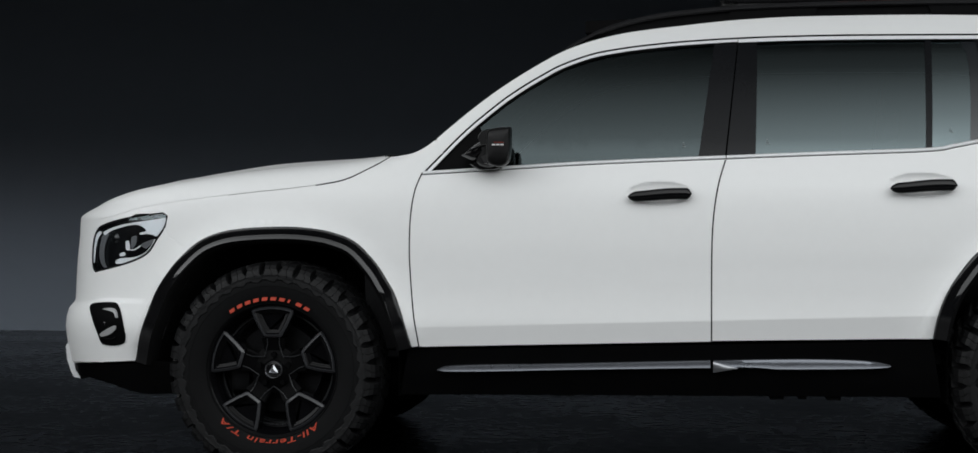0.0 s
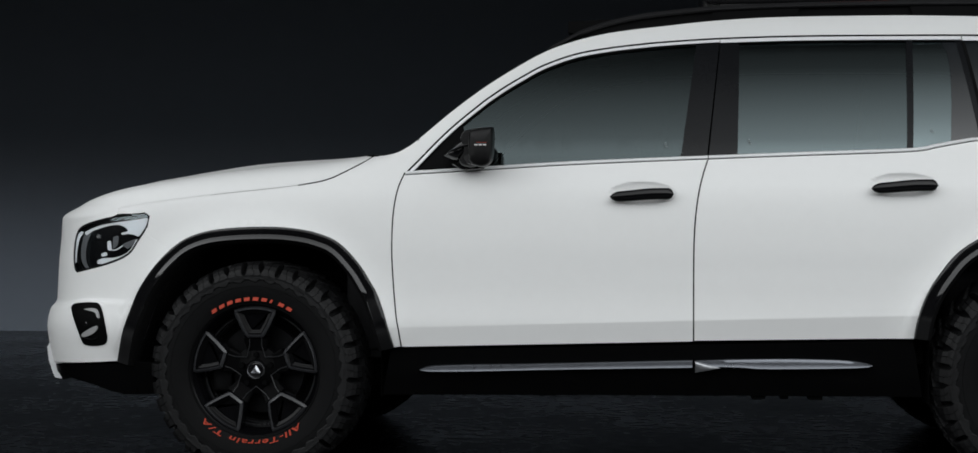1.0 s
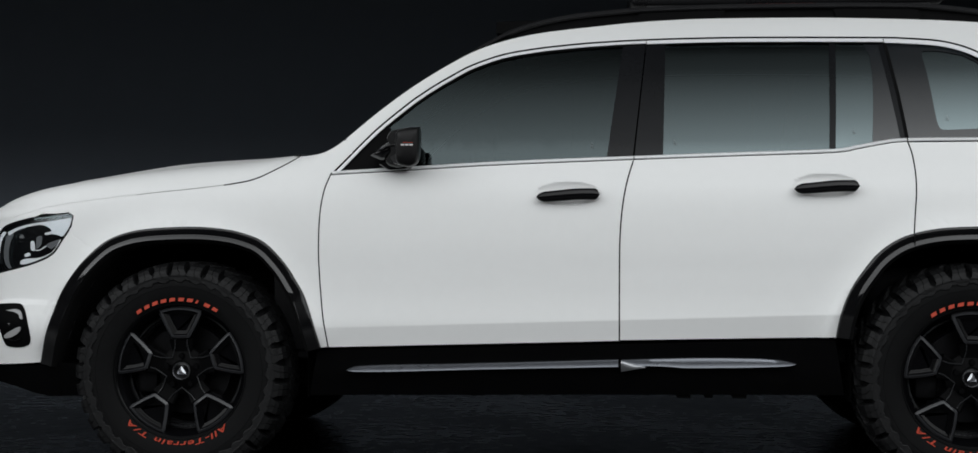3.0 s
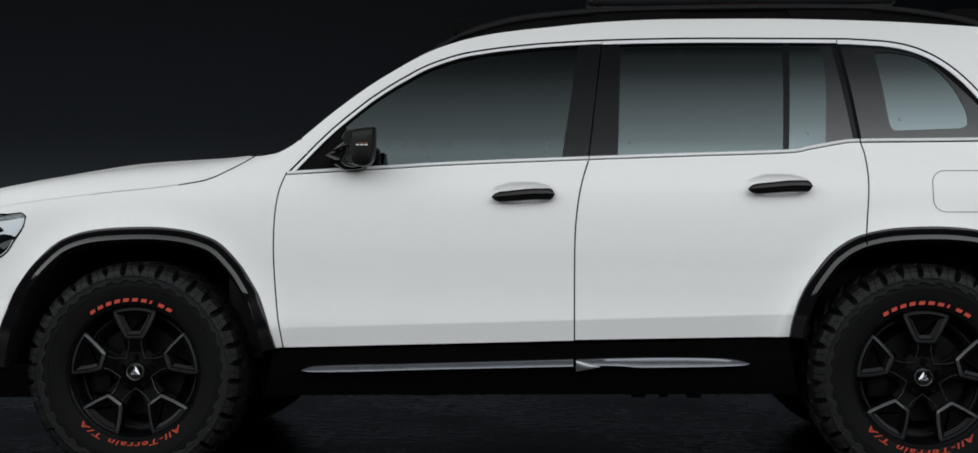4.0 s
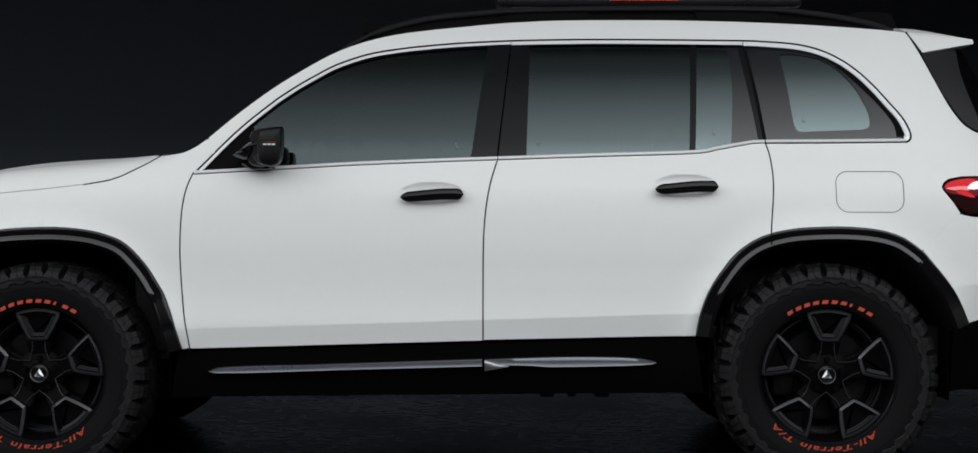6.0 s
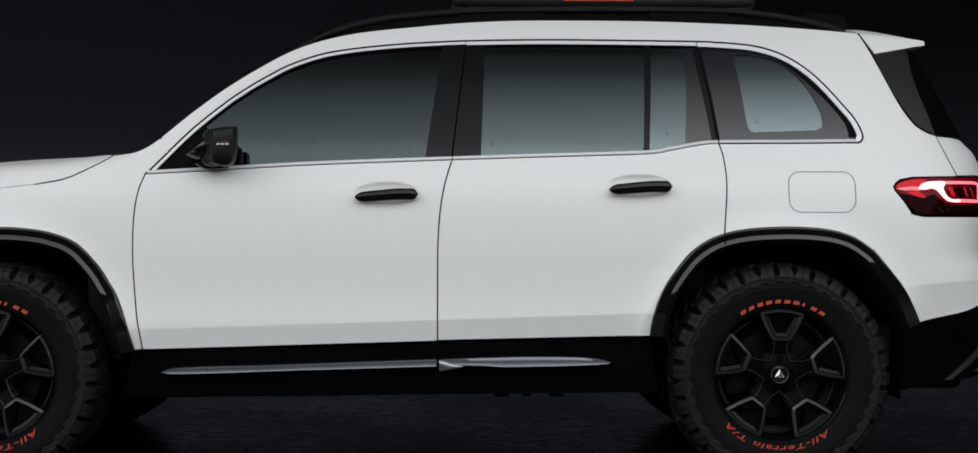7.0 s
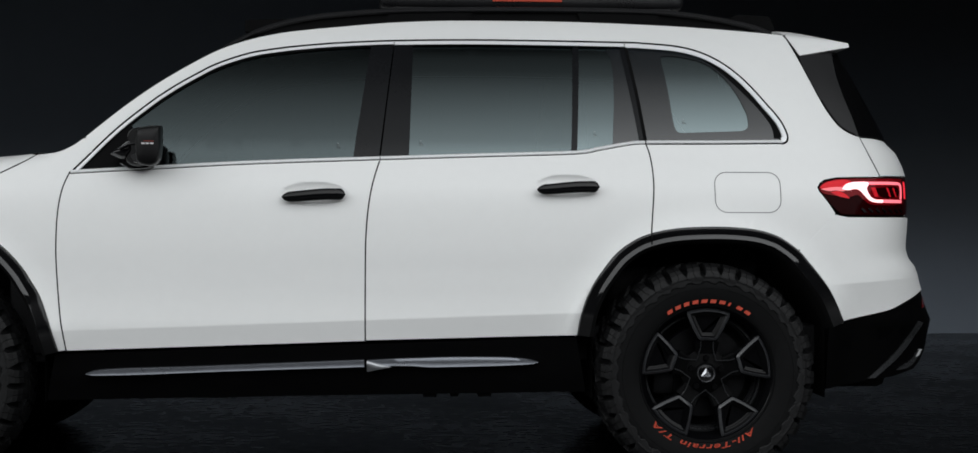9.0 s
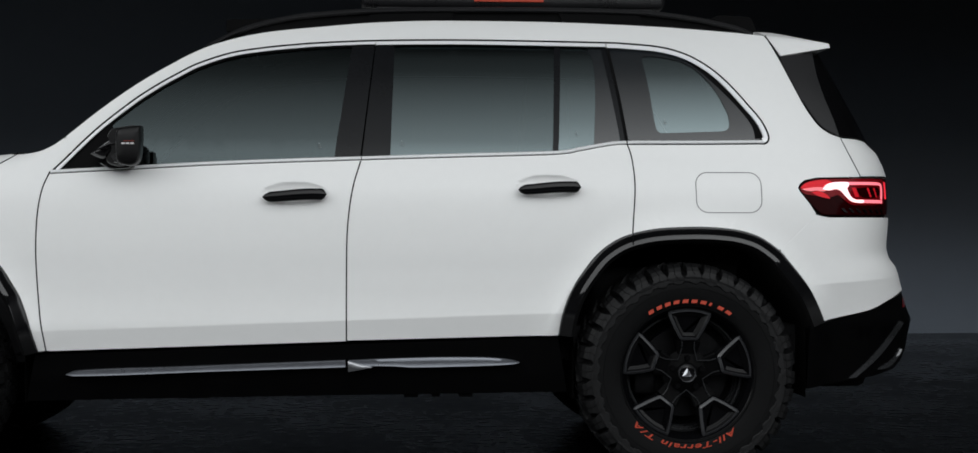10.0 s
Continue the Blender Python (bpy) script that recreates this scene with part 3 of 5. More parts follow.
def body_side(side, tag):
    S = lambda n, o, m, l="", **k: panel(n, o, m, BODY, side, label=l, **k)
    # fender
    kf = min(range(len(ARCH_F)), key=lambda i: math.dist(ARCH_F[i], (-0.315, 0.835)))
    kr = min(range(len(ARCH_R)), key=lambda i: math.dist(ARCH_R[i], (3.16, 0.832)))
    arch_rear = ARCH_F[kf:]
    dlo = shifted(DLO_TOP, 0.0045)
    S("fender", HOOD_CUT[::-1] + [p for p in ROOF if p[0] < 0.585] + [(0.590, 1.239), (0.6165, 1.1795)] + [p for p in dlo if 0.556 < p[0] < 0.614][::-1] + SHUT_F + arch_rear[::-1] + [(-0.407, 0.885)]
      + [(-0.417, 0.912), (-0.409, 0.954), (-0.426, 0.966), (-0.48, 0.961), (-0.531, 0.962)], PAINT, "satin white front fender", cell=0.03)
    # bumper nose
    S("front_bumper", ARCH_F[:kf + 1][::-1] + [(-0.535, 0.411), (-0.891, 0.387), (-0.955, 0.45), (-0.972, 0.53), (-0.962, 0.585), (-0.935, 0.64), (-0.925, 0.78), (-0.912, 0.90), (-0.885, 0.932)]
      + HOOD_NOSE[::-1] + [(-0.531, 0.962)] + [p for p in LAMP_F[28:]] + LAMP_F[:17] + [(-0.409, 0.884)], PAINT, "satin white bumper", cell=0.035, folds=((-0.7, 0.646, 0.0), (-0.7, 0.634, 0.0), (-0.7, 0.625, 0.0), (-0.75, 0.632, 0.12), (-0.75, 0.622, 0.12), (-0.75, 0.613, 0.12)))
    # bonnet flank
    S("hood_flank", HOOD_CUT + HOOD_NOSE + [(-0.905, 0.935)] + [(x, z - bevel_at(x)) for x, z in spline(CREST, 3)], PAINT, "satin white bonnet", cell=0.013)
    # side frame from the windscreen pillar over the doors to the rear quarter
    dlo = shifted(DLO_TOP, 0.0045)
    S("side_frame", [(0.5935, 1.2405)] + [p for p in ROOF if p[0] > 0.60] + GATE_CUT[1:] + [(3.455, 1.193), (3.498, 1.105)] + [(3.484, 1.102), (3.317, 1.098), (3.270, 1.089), (3.252, 1.076), (3.244, 1.062), (3.249, 1.050), (3.283, 1.007), (3.309, 0.967)]
      + [p for p in ARCH_R[:kr + 1] if 2.63 < p[0]][::-1] + SHUT_R[::-1] + [(2.884, 1.2222), (3.122, 1.2248)] + [p for p in dlo if p[0] > 0.623][::-1] + [(0.6200, 1.1835)], PAINT, "satin white side frame", cell=0.04)
    # doors
    S("front_door", SHUT_F[::-1] + cut(BELT, 0.55, 1.649) + SHUT_B + [(1.598, low_curve(1.598))] + [(0.56, low_curve(0.56))], PAINT, "satin white front door", fine=((*HANDLES[0], 0.13),), folds=((0.61, 0.552, 0.0322),))
    S("rear_door", SHUT_B[::-1] + cut(BELT, 1.652, 2.617) + SHUT_R + [p for p in ARCH_R if p[0] < 2.622][::-1] + [(2.363, 0.528)], PAINT, "satin white rear door", cell=0.04, fine=((*HANDLES[1], 0.13),), folds=((0.61, 0.552, 0.0322),))
    # rear bumper, tailgate
    S("rear_bumper", [(3.309, 0.967)] + [(3.321, 0.962), (3.357, 0.956), (3.50, 0.956), (3.644, 0.957), (3.712, 0.95), (3.706, 0.83), (3.716, 0.80), (3.748, 0.76), (3.766, 0.71), (3.775, 0.678)]
      + spline([(3.696, 0.67), (3.609, 0.64), (3.533, 0.611), (3.428, 0.59), (3.336, 0.573)], 4) + ARCH_R[kr:][::-1], PAINT, "satin white rear bumper", cell=0.035, folds=((3.36, 0.712, 0.062),))
    S("tailgate", [(3.433, 1.253), (3.455, 1.193), (3.498, 1.105), (3.665, 1.110), (3.712, 1.108), (3.70, 1.15), (3.678, 1.2), (3.648, 1.235), (3.60, 1.245), (3.505, 1.252)], PAINT, "satin white tailgate")
    S("rear_glass_flank", GATE_CUT[5:] + [(3.433, 1.26), (3.418, 1.327), (3.396, 1.405), (3.386, 1.455), (3.380, 1.50), (3.380, 1.55), (3.380, 1.595), (3.30, 1.60), (3.235, 1.585)], SCREEN_SIDE, "black rear screen surround", surface=screen_side)
    # black lower trims
    sill_surface = lambda x, z: 0.905 - 0.22 * (0.50 - z) - 0.15 * max(0, 0.36 - z)
    S("sill", [(0.50, 0.468), (0.545, 0.469), (1.598, 0.500), (2.36, 0.521), (2.40, 0.315), (1.5, 0.306), (0.46, 0.294)], BLACK_SATIN, "black sill cladding", thick=0.20, surface=sill_surface)
    rear_low = lambda x, z: half_width(x, max(z, 0.50)) - 0.012 - 0.25 * max(0, 0.55 - z)
    S("rear_skirt", [(3.28, 0.562), (3.336, 0.566)] + spline([(3.428, 0.584), (3.533, 0.605), (3.609, 0.634), (3.696, 0.665)], 4) + [(3.775, 0.672), (3.795, 0.60), (3.790, 0.555), (3.772, 0.50), (3.752, 0.445), (3.722, 0.405), (3.678, 0.374), (3.575, 0.352), (3.449, 0.338), (3.288, 0.318)], BLACK_SATIN, "black rear lower bumper", surface=rear_low, thick=0.05)
    front_low = lambda x, z: half_width(x, max(z, 0.40)) - 0.01 - 0.35 * max(0, 0.40 - z)
    S("front_skirt", [(-0.47, 0.414), (-0.535, 0.405), (-0.891, 0.381), (-0.93, 0.375), (-0.90, 0.352), (-0.853, 0.348), (-0.726, 0.329), (-0.652, 0.315), (-0.587, 0.293), (-0.53, 0.280), (-0.489, 0.279), (-0.404, 0.283), (-0.40, 0.41)], BLACK_SATIN, "black front lower bumper", surface=front_low, thick=0.05)
    # arch flares
    for nm, arch, hub, steep, ends in (("front_flare", ARCH_F, HUB_F, 1.25, ((-0.398, 0.03), (0.448, 0.010))), ("rear_flare", ARCH_R, HUB_R, 1.0, ((2.400, 0.03), (3.186, 0.012)))):
        facet = lambda a: ease((a - ends[0][0]) / ends[0][1] + 0.5) * ease((ends[1][0] - a) / ends[1][1] + 0.5)
        face = ((-0.003, -0.006), (0.0, 0.008), (0.0015, 0.0098), (0.004, 0.0104), (0.014, 0.0100), (0.0255, 0.0090), (0.0275, 0.0090), (0.0290, 0.0096), (0.0400, 0.0150), (0.0415, 0.0152), (0.0425, 0.0146))
        lip = ((0.0425, 0.0080), (0.050, 0.002), (0.058, -0.014), (0.062, -0.07))
        flare = None
        for prof, mt, name in ((face, FLARE, nm), (lip, BLACK_DEEP, "flare_lip")):
            bm = bmesh.new()
            rows = []
            for d, o in prof:
                rows.append([bm.verts.new((x, side * (min(half_width(a, b), 0.947) + (o if d < 0.0285 or mt != FLARE else 0.009 + (o - 0.009) * (steep * facet(a) - 0.15 * (1 - facet(a))))), z)) for (x, z), (a, b) in zip(shifted(arch, -d), arch)])
            for a, b in zip(rows, rows[1:]):
                for i in range(len(a) - 1):
                    bm.faces.new((a[i], a[i + 1], b[i + 1], b[i]))
            bmesh.ops.recalc_face_normals(bm, faces=bm.faces[:])
            flare = part(name, bm, mt, flare or BODY, "gloss black wheel arch flare" if mt == FLARE else "")
        if hub == HUB_R:
            w = half_width(2.626, 0.87)
            part("flare_gap", block(2.6242, 2.6270, *sorted((side * (w - 0.03), side * (w + 0.0128))), 0.858, 0.893, 0), BLACK_DEEP, BODY, "dark gap across the flare", False)
        # inner liner of the arch
        rows = []
        bm = bmesh.new()
        line = shifted(arch, -0.060)
        line = [(line[0][0], 0.29)] + line + [(line[-1][0], 0.29)]
        for y in (0.86, 0.45):
            rows.append([bm.verts.new((x, side * y, z)) for x, z in line])
        for i in range(len(line) - 1):
            bm.faces.new((rows[0][i], rows[0][i + 1], rows[1][i + 1], rows[1][i]))
        bm.faces.new(rows[1])
        part("arch_liner", bm, BLACK_DEEP, BODY)
    # glasshouse
    inner_top = shifted(DLO_TOP, -0.017)
    chrome_low = [(x, z + 0.013) for x, z in BELT]
    for wide, lo, hi in ((0.66, 0.0, SPLIT_B - 0.001), (0.82, SPLIT_B + 0.001, SPLIT_R[0] - 0.001), (1.0, SPLIT_R[0] + 0.002, 9)):
        moulding("chrome_trim", clean(cut(DLO_TOP, lo, hi)[2 if lo == 0 else 0:]), [(d * wide, o) for d, o in ((0.0, -0.004), (-0.0008, 0.002), (-0.003, 0.0032), (-0.010, 0.0042), (-0.0175, 0.0078), (-0.0186, 0.0068), (-0.0192, -0.008))], CHROME, BODY, side, "satin chrome window trim")
    moulding("window_seal", clean(cut(DLO_TOP, 0.0, 2.57)[2:]), ((-0.010, -0.006), (-0.0125, -0.001), (-0.0195, -0.002), (-0.0205, -0.010)), BLACK_DEEP, BODY, side, "black seal inside the window trim")
    for lo, hi in ((0.0, 1.649), (1.6515, 2.617), (2.621, 9)):
        moulding("belt_trim", clean(cut(BELT, lo, hi)), ((0.0, -0.004), (0.001, 0.003), (0.005, 0.0055), (0.009, 0.005), (0.012, 0.002), (0.013, -0.008)), BELT_TRIM, BODY, side, "satin silver belt trim")
    G = lambda n, o, m, l="", **k: panel(n, o, m, BODY, side, label=l, gap=0.0, thick=0.004, **k)
    up = lambda lo, hi: [p for p in cut(inner_top, lo, hi) if p[1] > 1.2]
    low = lambda lo, hi: cut(chrome_low, lo, hi)
    G("front_door_glass", low(0.56, 1.565)[::-1] + [p for p in cut(inner_top, 0.0, 1.625) if p[1] > 1.13], GLASS, "tinted front door window", off=-0.008)
    G("rear_door_glass", low(1.745, 2.350)[::-1] + up(1.762, 2.378), REAR_GLASS, "tinted rear door window", off=-0.008)
    G("rear_door_light", low(2.360, 2.61)[::-1] + up(2.390, 2.565), LIGHT_GLASS, "tinted fixed rear light", off=-0.008)
    G("quarter_glass", low(2.622, 3.115)[::-1] + up(2.575, 3.12), QUARTER_GLASS, "tinted quarter window", off=-0.008)
    # ceramic borders behind the fixed panes
    G("frit", [(2.497, 1.212), (2.595, 1.225), (2.566, 1.592), (2.498, 1.594), (2.516, 1.55), (2.519, 1.48), (2.513, 1.38), (2.504, 1.29)], FRIT, "", off=-0.005)
    hole = spline([(2.849, 1.547), (2.779, 1.562), (2.722, 1.565), (2.706, 1.552), (2.713, 1.49), (2.721, 1.404), (2.726, 1.331), (2.731, 1.288), (2.741, 1.268), (2.759, 1.264)], 4) + spline([(2.978, 1.272), (2.998, 1.280), (3.007, 1.298), (3.006, 1.335), (2.993, 1.374), (2.971, 1.425), (2.935, 1.479), (2.893, 1.522)], 4)
    ring = low(2.624, 3.110)[::-1] + [p for p in up(2.577, 9) if p[1] > 1.25]
    panel("quarter_frit", ring, FRIT, BODY, side, -0.005, 0.0006, gap=0.0, inner=hole)
    # pillars
    G("b_pillar_front", [(1.553, belt_z(1.55) + 0.014), (1.646, belt_z(1.64) + 0.013), (1.696, 1.598), (1.611, 1.594)], PILLAR, "gloss black door pillar", off=-0.002)
    G("b_pillar_rear", [(1.652, belt_z(1.65) + 0.013), (1.754, belt_z(1.75) + 0.014), (1.770, 1.603), (1.700, 1.599)], PILLAR, "gloss black door pillar", off=-0.002)
    G("window_divider", [(2.345, belt_z(2.345) + 0.013), (2.366, belt_z(2.36) + 0.013), (2.397, 1.602), (2.373, 1.603)], PILLAR, "", off=-0.002)
    G("c_pillar_trim", [(2.597, 1.233), (2.617, 1.236), (2.571, 1.597), (2.552, 1.598)], PILLAR, "", off=-0.002)
    G("c_pillar_gap", [(2.613, 1.233), (2.6245, 1.236), (2.607, 1.40), (2.581, 1.601), (2.5705, 1.602), (2.594, 1.42)], BLACK_DEEP, "black pillar gap", off=0.001)
    seal = shifted([p for p in DLO_TOP if p[0] > 2.83 and p[1] > 1.243], -0.014)
    G("quarter_seal", seal + spline([(3.098, 1.245), (3.095, 1.281), (3.080, 1.316), (3.040, 1.374), (2.978, 1.447), (2.926, 1.503), (2.872, 1.548)], 4), BLACK_DEEP, "dark seal inside the trim", off=-0.003)
    G("sail_panel", [(0.575, 1.124), (0.80, 1.139), (0.79, 1.20), (0.755, 1.285), (0.72, 1.262), (0.61, 1.146)], BLACK_SATIN, "black mirror sail panel", off=-0.003)
    # dark inner skin that shows in the panel gaps
    S("inner_skin", [(-0.45, 0.95), (-0.30, 0.98), (0.414, 1.15), (0.56, 1.19), (0.60, 1.15), (0.552, 1.085), (1.65, 1.14), (2.62, 1.2), (3.12, 1.2), (3.16, 1.25), (3.0, 1.46), (2.88, 1.57), (2.6, 1.63), (1.7, 1.635), (1.2, 1.59), (0.93, 1.48), (0.62, 1.19),
                    (0.60, 1.225), (0.93, 1.495), (1.2, 1.625), (1.7, 1.68), (2.6, 1.68), (3.18, 1.645), (3.24, 1.52), (3.38, 1.26), (3.46, 1.10), (3.66, 1.09), (3.64, 0.80), (3.40, 0.62), (3.24, 0.86), (2.83, 0.975), (2.45, 0.86), (2.30, 0.53),
                    (0.56, 0.49), (0.42, 0.86), (0.02, 0.965), (-0.42, 0.86), (-0.58, 0.50), (-0.85, 0.45), (-0.85, 0.88), (-0.70, 0.9)], BLACK_DEEP, off=-0.030, thick=0.004, gap=0)
    panel("pillar_lining", cut(ROOF, 0.60, 3.19) + shifted(cut(DLO_TOP, 0.62, 3.02), 0.004)[::-1], CABIN, BODY, side, -0.016, 0.03, gap=0)
    # dark seams behind the panel gaps
    seams = [SHUT_F, SHUT_B, SHUT_R, [p for p in HOOD_CUT if p[0] > 0.16], GATE_CUT,
             [p for p in DLO_TOP if p[1] > 1.13], [(x, z - 0.004) for x, z in BELT], [(3.433, 1.252), (3.505, 1.250), (3.60, 1.244)]]
    for c in seams:
        band("seam", shifted(c, 0.008), -0.016, BLACK_DEEP, BODY, side, -0.0035, 0.002)
    for c in (LAMP_F[:25], LAMP_F[25:]):
        band("seam", shifted(c, 0.006), -0.012, BLACK_DEEP, BODY, side, -0.0035, 0.002)
    for c in ([(3.306, 0.963), (3.24, 0.904), (ARCH_R[kr][0] + 0.004, ARCH_R[kr][1] + 0.006)], [(-0.417, 0.910), (-0.408, 0.884), (-0.36, 0.860), (ARCH_F[kf][0] - 0.004, ARCH_F[kf][1] + 0.004)], [p for p in HOOD_CUT if p[0] < 0.17], HOOD_NOSE, [(0.593, 1.234), (0.604, 1.210), (0.618, 1.183)], [(-0.531, 0.990), (-0.531, 0.980), (-0.531, 0.9625)]):
        band("bumper_joint", shifted(c, 0.006), -0.012, PAINT, BODY, side, -0.0022, 0.002)
    band("gate_gap", shifted([(3.433, 1.253), (3.455, 1.193), (3.498, 1.105)], 0.008), -0.016, GATE_LINE, BODY, side, -0.0025, 0.001)
    band("hood_gap", cut(HOOD_CUT[::-1], -0.18, 0.175), 0.0014, HOOD_LINE, BODY, side, -0.0012, 0.001)


BODY = car
for bx, bw, drop in ((1.06, 0.09, 0.002), (1.83, 0.05, 0.004), (1.92, 0.03, 0.002), (2.03, 0.05, 0.004)):
    part("sill_bracket", block(bx - bw / 2, bx + bw / 2, -0.84, -0.76, 0.302 - drop, 0.34, 0.003), BLACK_DEEP, car)
part("underbody", block(-0.80, 3.60, -0.60, 0.60, 0.30, 0.42, 0.03), BLACK_DEEP, car, "black underbody")
for side in (-1, 1):
    body_side(side, "")


# ---- top, screens, nose and tail that close the shell ----
def across(line, rise, n=9, w=None, power=2, taper=False):
    """A skin from one flank to the other along (x, z) points, slightly crowned; taper: the bonnet, lower at the nose, with a bevel down each side."""
    bm = bmesh.new()
    rows = []
    for x, z in line:
        h = (w(x, z) if w else half_width(x, z)) - 0.004
        row = [bm.verts.new((x, -h + 2 * h * i / (n - 1), z - 0.003 + (rise * ease((x + 0.88) / 0.35) * (1 - 0.4 * ease((x + 0.2) / 0.5)) if taper else rise) * (1 - abs(2 * i / (n - 1) - 1) ** power))) for i in range(n)]
        if taper:
            low = z - bevel_at(x)
            edge = half_width(x, low) - 0.001
            row = [bm.verts.new((x, -edge, low - 0.001)), *row, bm.verts.new((x, edge, low - 0.001))]
        rows.append(row)
    for a, b in zip(rows, rows[1:]):
        for i in range(len(a) - 1):
            bm.faces.new((a[i], a[i + 1], b[i + 1], b[i]))
    bmesh.ops.recalc_face_normals(bm, faces=bm.faces[:])
    return bm


part("hood", across(spline(CREST, 5), 0.034, 25, None, 5, True), PAINT, BODY, "satin white bonnet")
part("roof", across([p for p in ROOF if p[0] > 1.16], 0.02), PAINT, BODY, "satin white roof")
part("windscreen", across([(0.376, 1.165)] + [(p[0], p[1] + 0.002) for p in ROOF if 0.46 < p[0] < 1.17], 0.025), SCREEN, BODY, "dark windscreen")


# the wrapped rear screen between its black flank panels
SCREEN_EDGE = hermite((1.22, 1.26, 1.327, 1.405, 1.455, 1.50, 1.60), (3.444, 3.433, 3.418, 3.396, 3.386, 3.380, 3.380))
SCREEN_BACK = hermite((1.22, 1.242, 1.332, 1.428, 1.516, 1.60), (3.645, 3.633, 3.586, 3.531, 3.481, 3.432))


def screen_ring(z):
    e, b, h = SCREEN_EDGE(z), SCREEN_BACK(z), screen_side(SCREEN_EDGE(z), z) - 0.004
    near = [(e, -h, z), (e + 0.35 * (b - e), -h + 0.055, z), (e + 0.75 * (b - e), -0.5 - 0.3 * (h - 0.5), z), (b, -0.50, z), (b + 0.012, -0.40, z), (b + 0.03, 0, z)]
    return near + [(x, -y, q) for x, y, q in near[-2::-1]]


part("rear_screen", solid(screen_ring, [1.241 + 0.358 * i / 12 for i in range(13)], False), SCREEN, BODY, "dark rear screen")
part("tailgate_skin", across([(3.642, 1.236), (3.69, 1.18), (3.705, 1.1), (3.70, 0.96), (3.70, 0.83), (3.745, 0.75), (3.765, 0.68)], 0.0), PAINT, BODY)
part("rear_apron", across([(3.765, 0.68), (3.785, 0.56), (3.70, 0.44), (3.50, 0.36)], 0.0), BLACK_SATIN, BODY)
part("front_face", across([(-0.87, 0.935), (-0.905, 0.88), (-0.92, 0.78), (-0.93, 0.64), (-0.96, 0.57), (-0.955, 0.45), (-0.90, 0.385), (-0.80, 0.33)], 0.0), BLACK_MATT, BODY, "black grille face")
part("rear_roof_edge", across([(3.19, 1.648), (3.26, 1.595), (3.44, 1.580)], 0.0), BLACK_SATIN, BODY)

# rear roof spoiler
def spoiler_ring(t):
    """A section at t of its length: leaning sides, a crowned top and a flat underside."""
    side = []
    for v in (0.0, 0.06, 0.3, 0.6, 0.94, 1.0):
        front = (3.1995 + 0.0460 * v, 1.660 - 0.092 * v)
        back = (3.447, 1.629 - 0.020 * v)
        x, z = front[0] + (back[0] - front[0]) * t, front[1] + (back[1] - front[1]) * t + 0.005 * math.sin(math.pi * t) * (1 - v)
        tuck = 0.010 if v in (0.0, 1.0) else 0.0
        side.append((x, half_width(3.2, z) - 0.06 * (x - 3.2) - tuck - 0.03 * max(0, t - 0.9), z))
    x, w, z = side[0]
    top = [(x + 0.035 * t * (1 - u * u), w * u, z + 0.058 * (1 - u**4) * (1 - 0.62 * t) * min(1, 0.75 + 3 * t)) for u in (-0.97, -0.85, -0.6, 0.0, 0.6, 0.85, 0.97)]
    return [(x, -w, z) for x, w, z in side] + side[::-1] + top[::-1]


part("spoiler", solid(spoiler_ring, [0.0, 0.05, 0.2, 0.4, 0.6, 0.8, 0.92, 0.98, 1.0]), PAINT, BODY, "satin white roof spoiler")


# ---- wheels ----
for ob in list(car.children_recursive):
    if ob.type == "MESH" and ob.data.materials[0] in (GLASS, REAR_GLASS, LIGHT_GLASS, QUARTER_GLASS):
        ob.visible_shadow = False


def lettering(text, size, radius, start, depth, slant=0.18, wide=1.0):
    """Raised letters bent round the wheel's centre, tops outwards, on the face towards -y."""
    cu = bpy.data.curves.new("lettering", "FONT")
    cu.body, cu.size, cu.extrude, cu.offset, cu.space_character = text, size, 0.0012, 0.0004, 1.16
    tmp = bpy.data.objects.new("lettering", cu)
    scene.collection.objects.link(tmp)
    me = bpy.data.meshes.new_from_object(tmp.evaluated_get(bpy.context.evaluated_depsgraph_get()))
    bpy.data.objects.remove(tmp)
    bm = bmesh.new()
    bm.from_mesh(me)
    bpy.data.meshes.remove(me)
    for v in bm.verts:
        u, h = (v.co.x + slant * v.co.y) * wide, v.co.y
        a = radians(start) - u / radius
        v.co = ((radius + h) * math.cos(a), depth - v.co.z, (radius + h) * math.sin(a))
    bmesh.ops.recalc_face_normals(bm, faces=bm.faces[:])
    return bm


def arc_bar(a0, a1, r0, r1, y0, y1, n=4, slant=0.0):
    def ring(i):
        a = radians(a0 + (a1 - a0) * i / n)
        b = a - slant
        return [(r0 * math.cos(a), y0, r0 * math.sin(a)), (r0 * math.cos(a), y1, r0 * math.sin(a)), (r1 * math.cos(b), y1, r1 * math.sin(b)), (r1 * math.cos(b), y0, r1 * math.sin(b))]
    return solid(ring, range(n + 1))


LUG_PATH = ((-0.1355, 0.333), (-0.1372, 0.345), (-0.1372, 0.354), (-0.1350, 0.364), (-0.1300, 0.375), (-0.1190, 0.389), (-0.095, 0.399), (-0.055, 0.402))


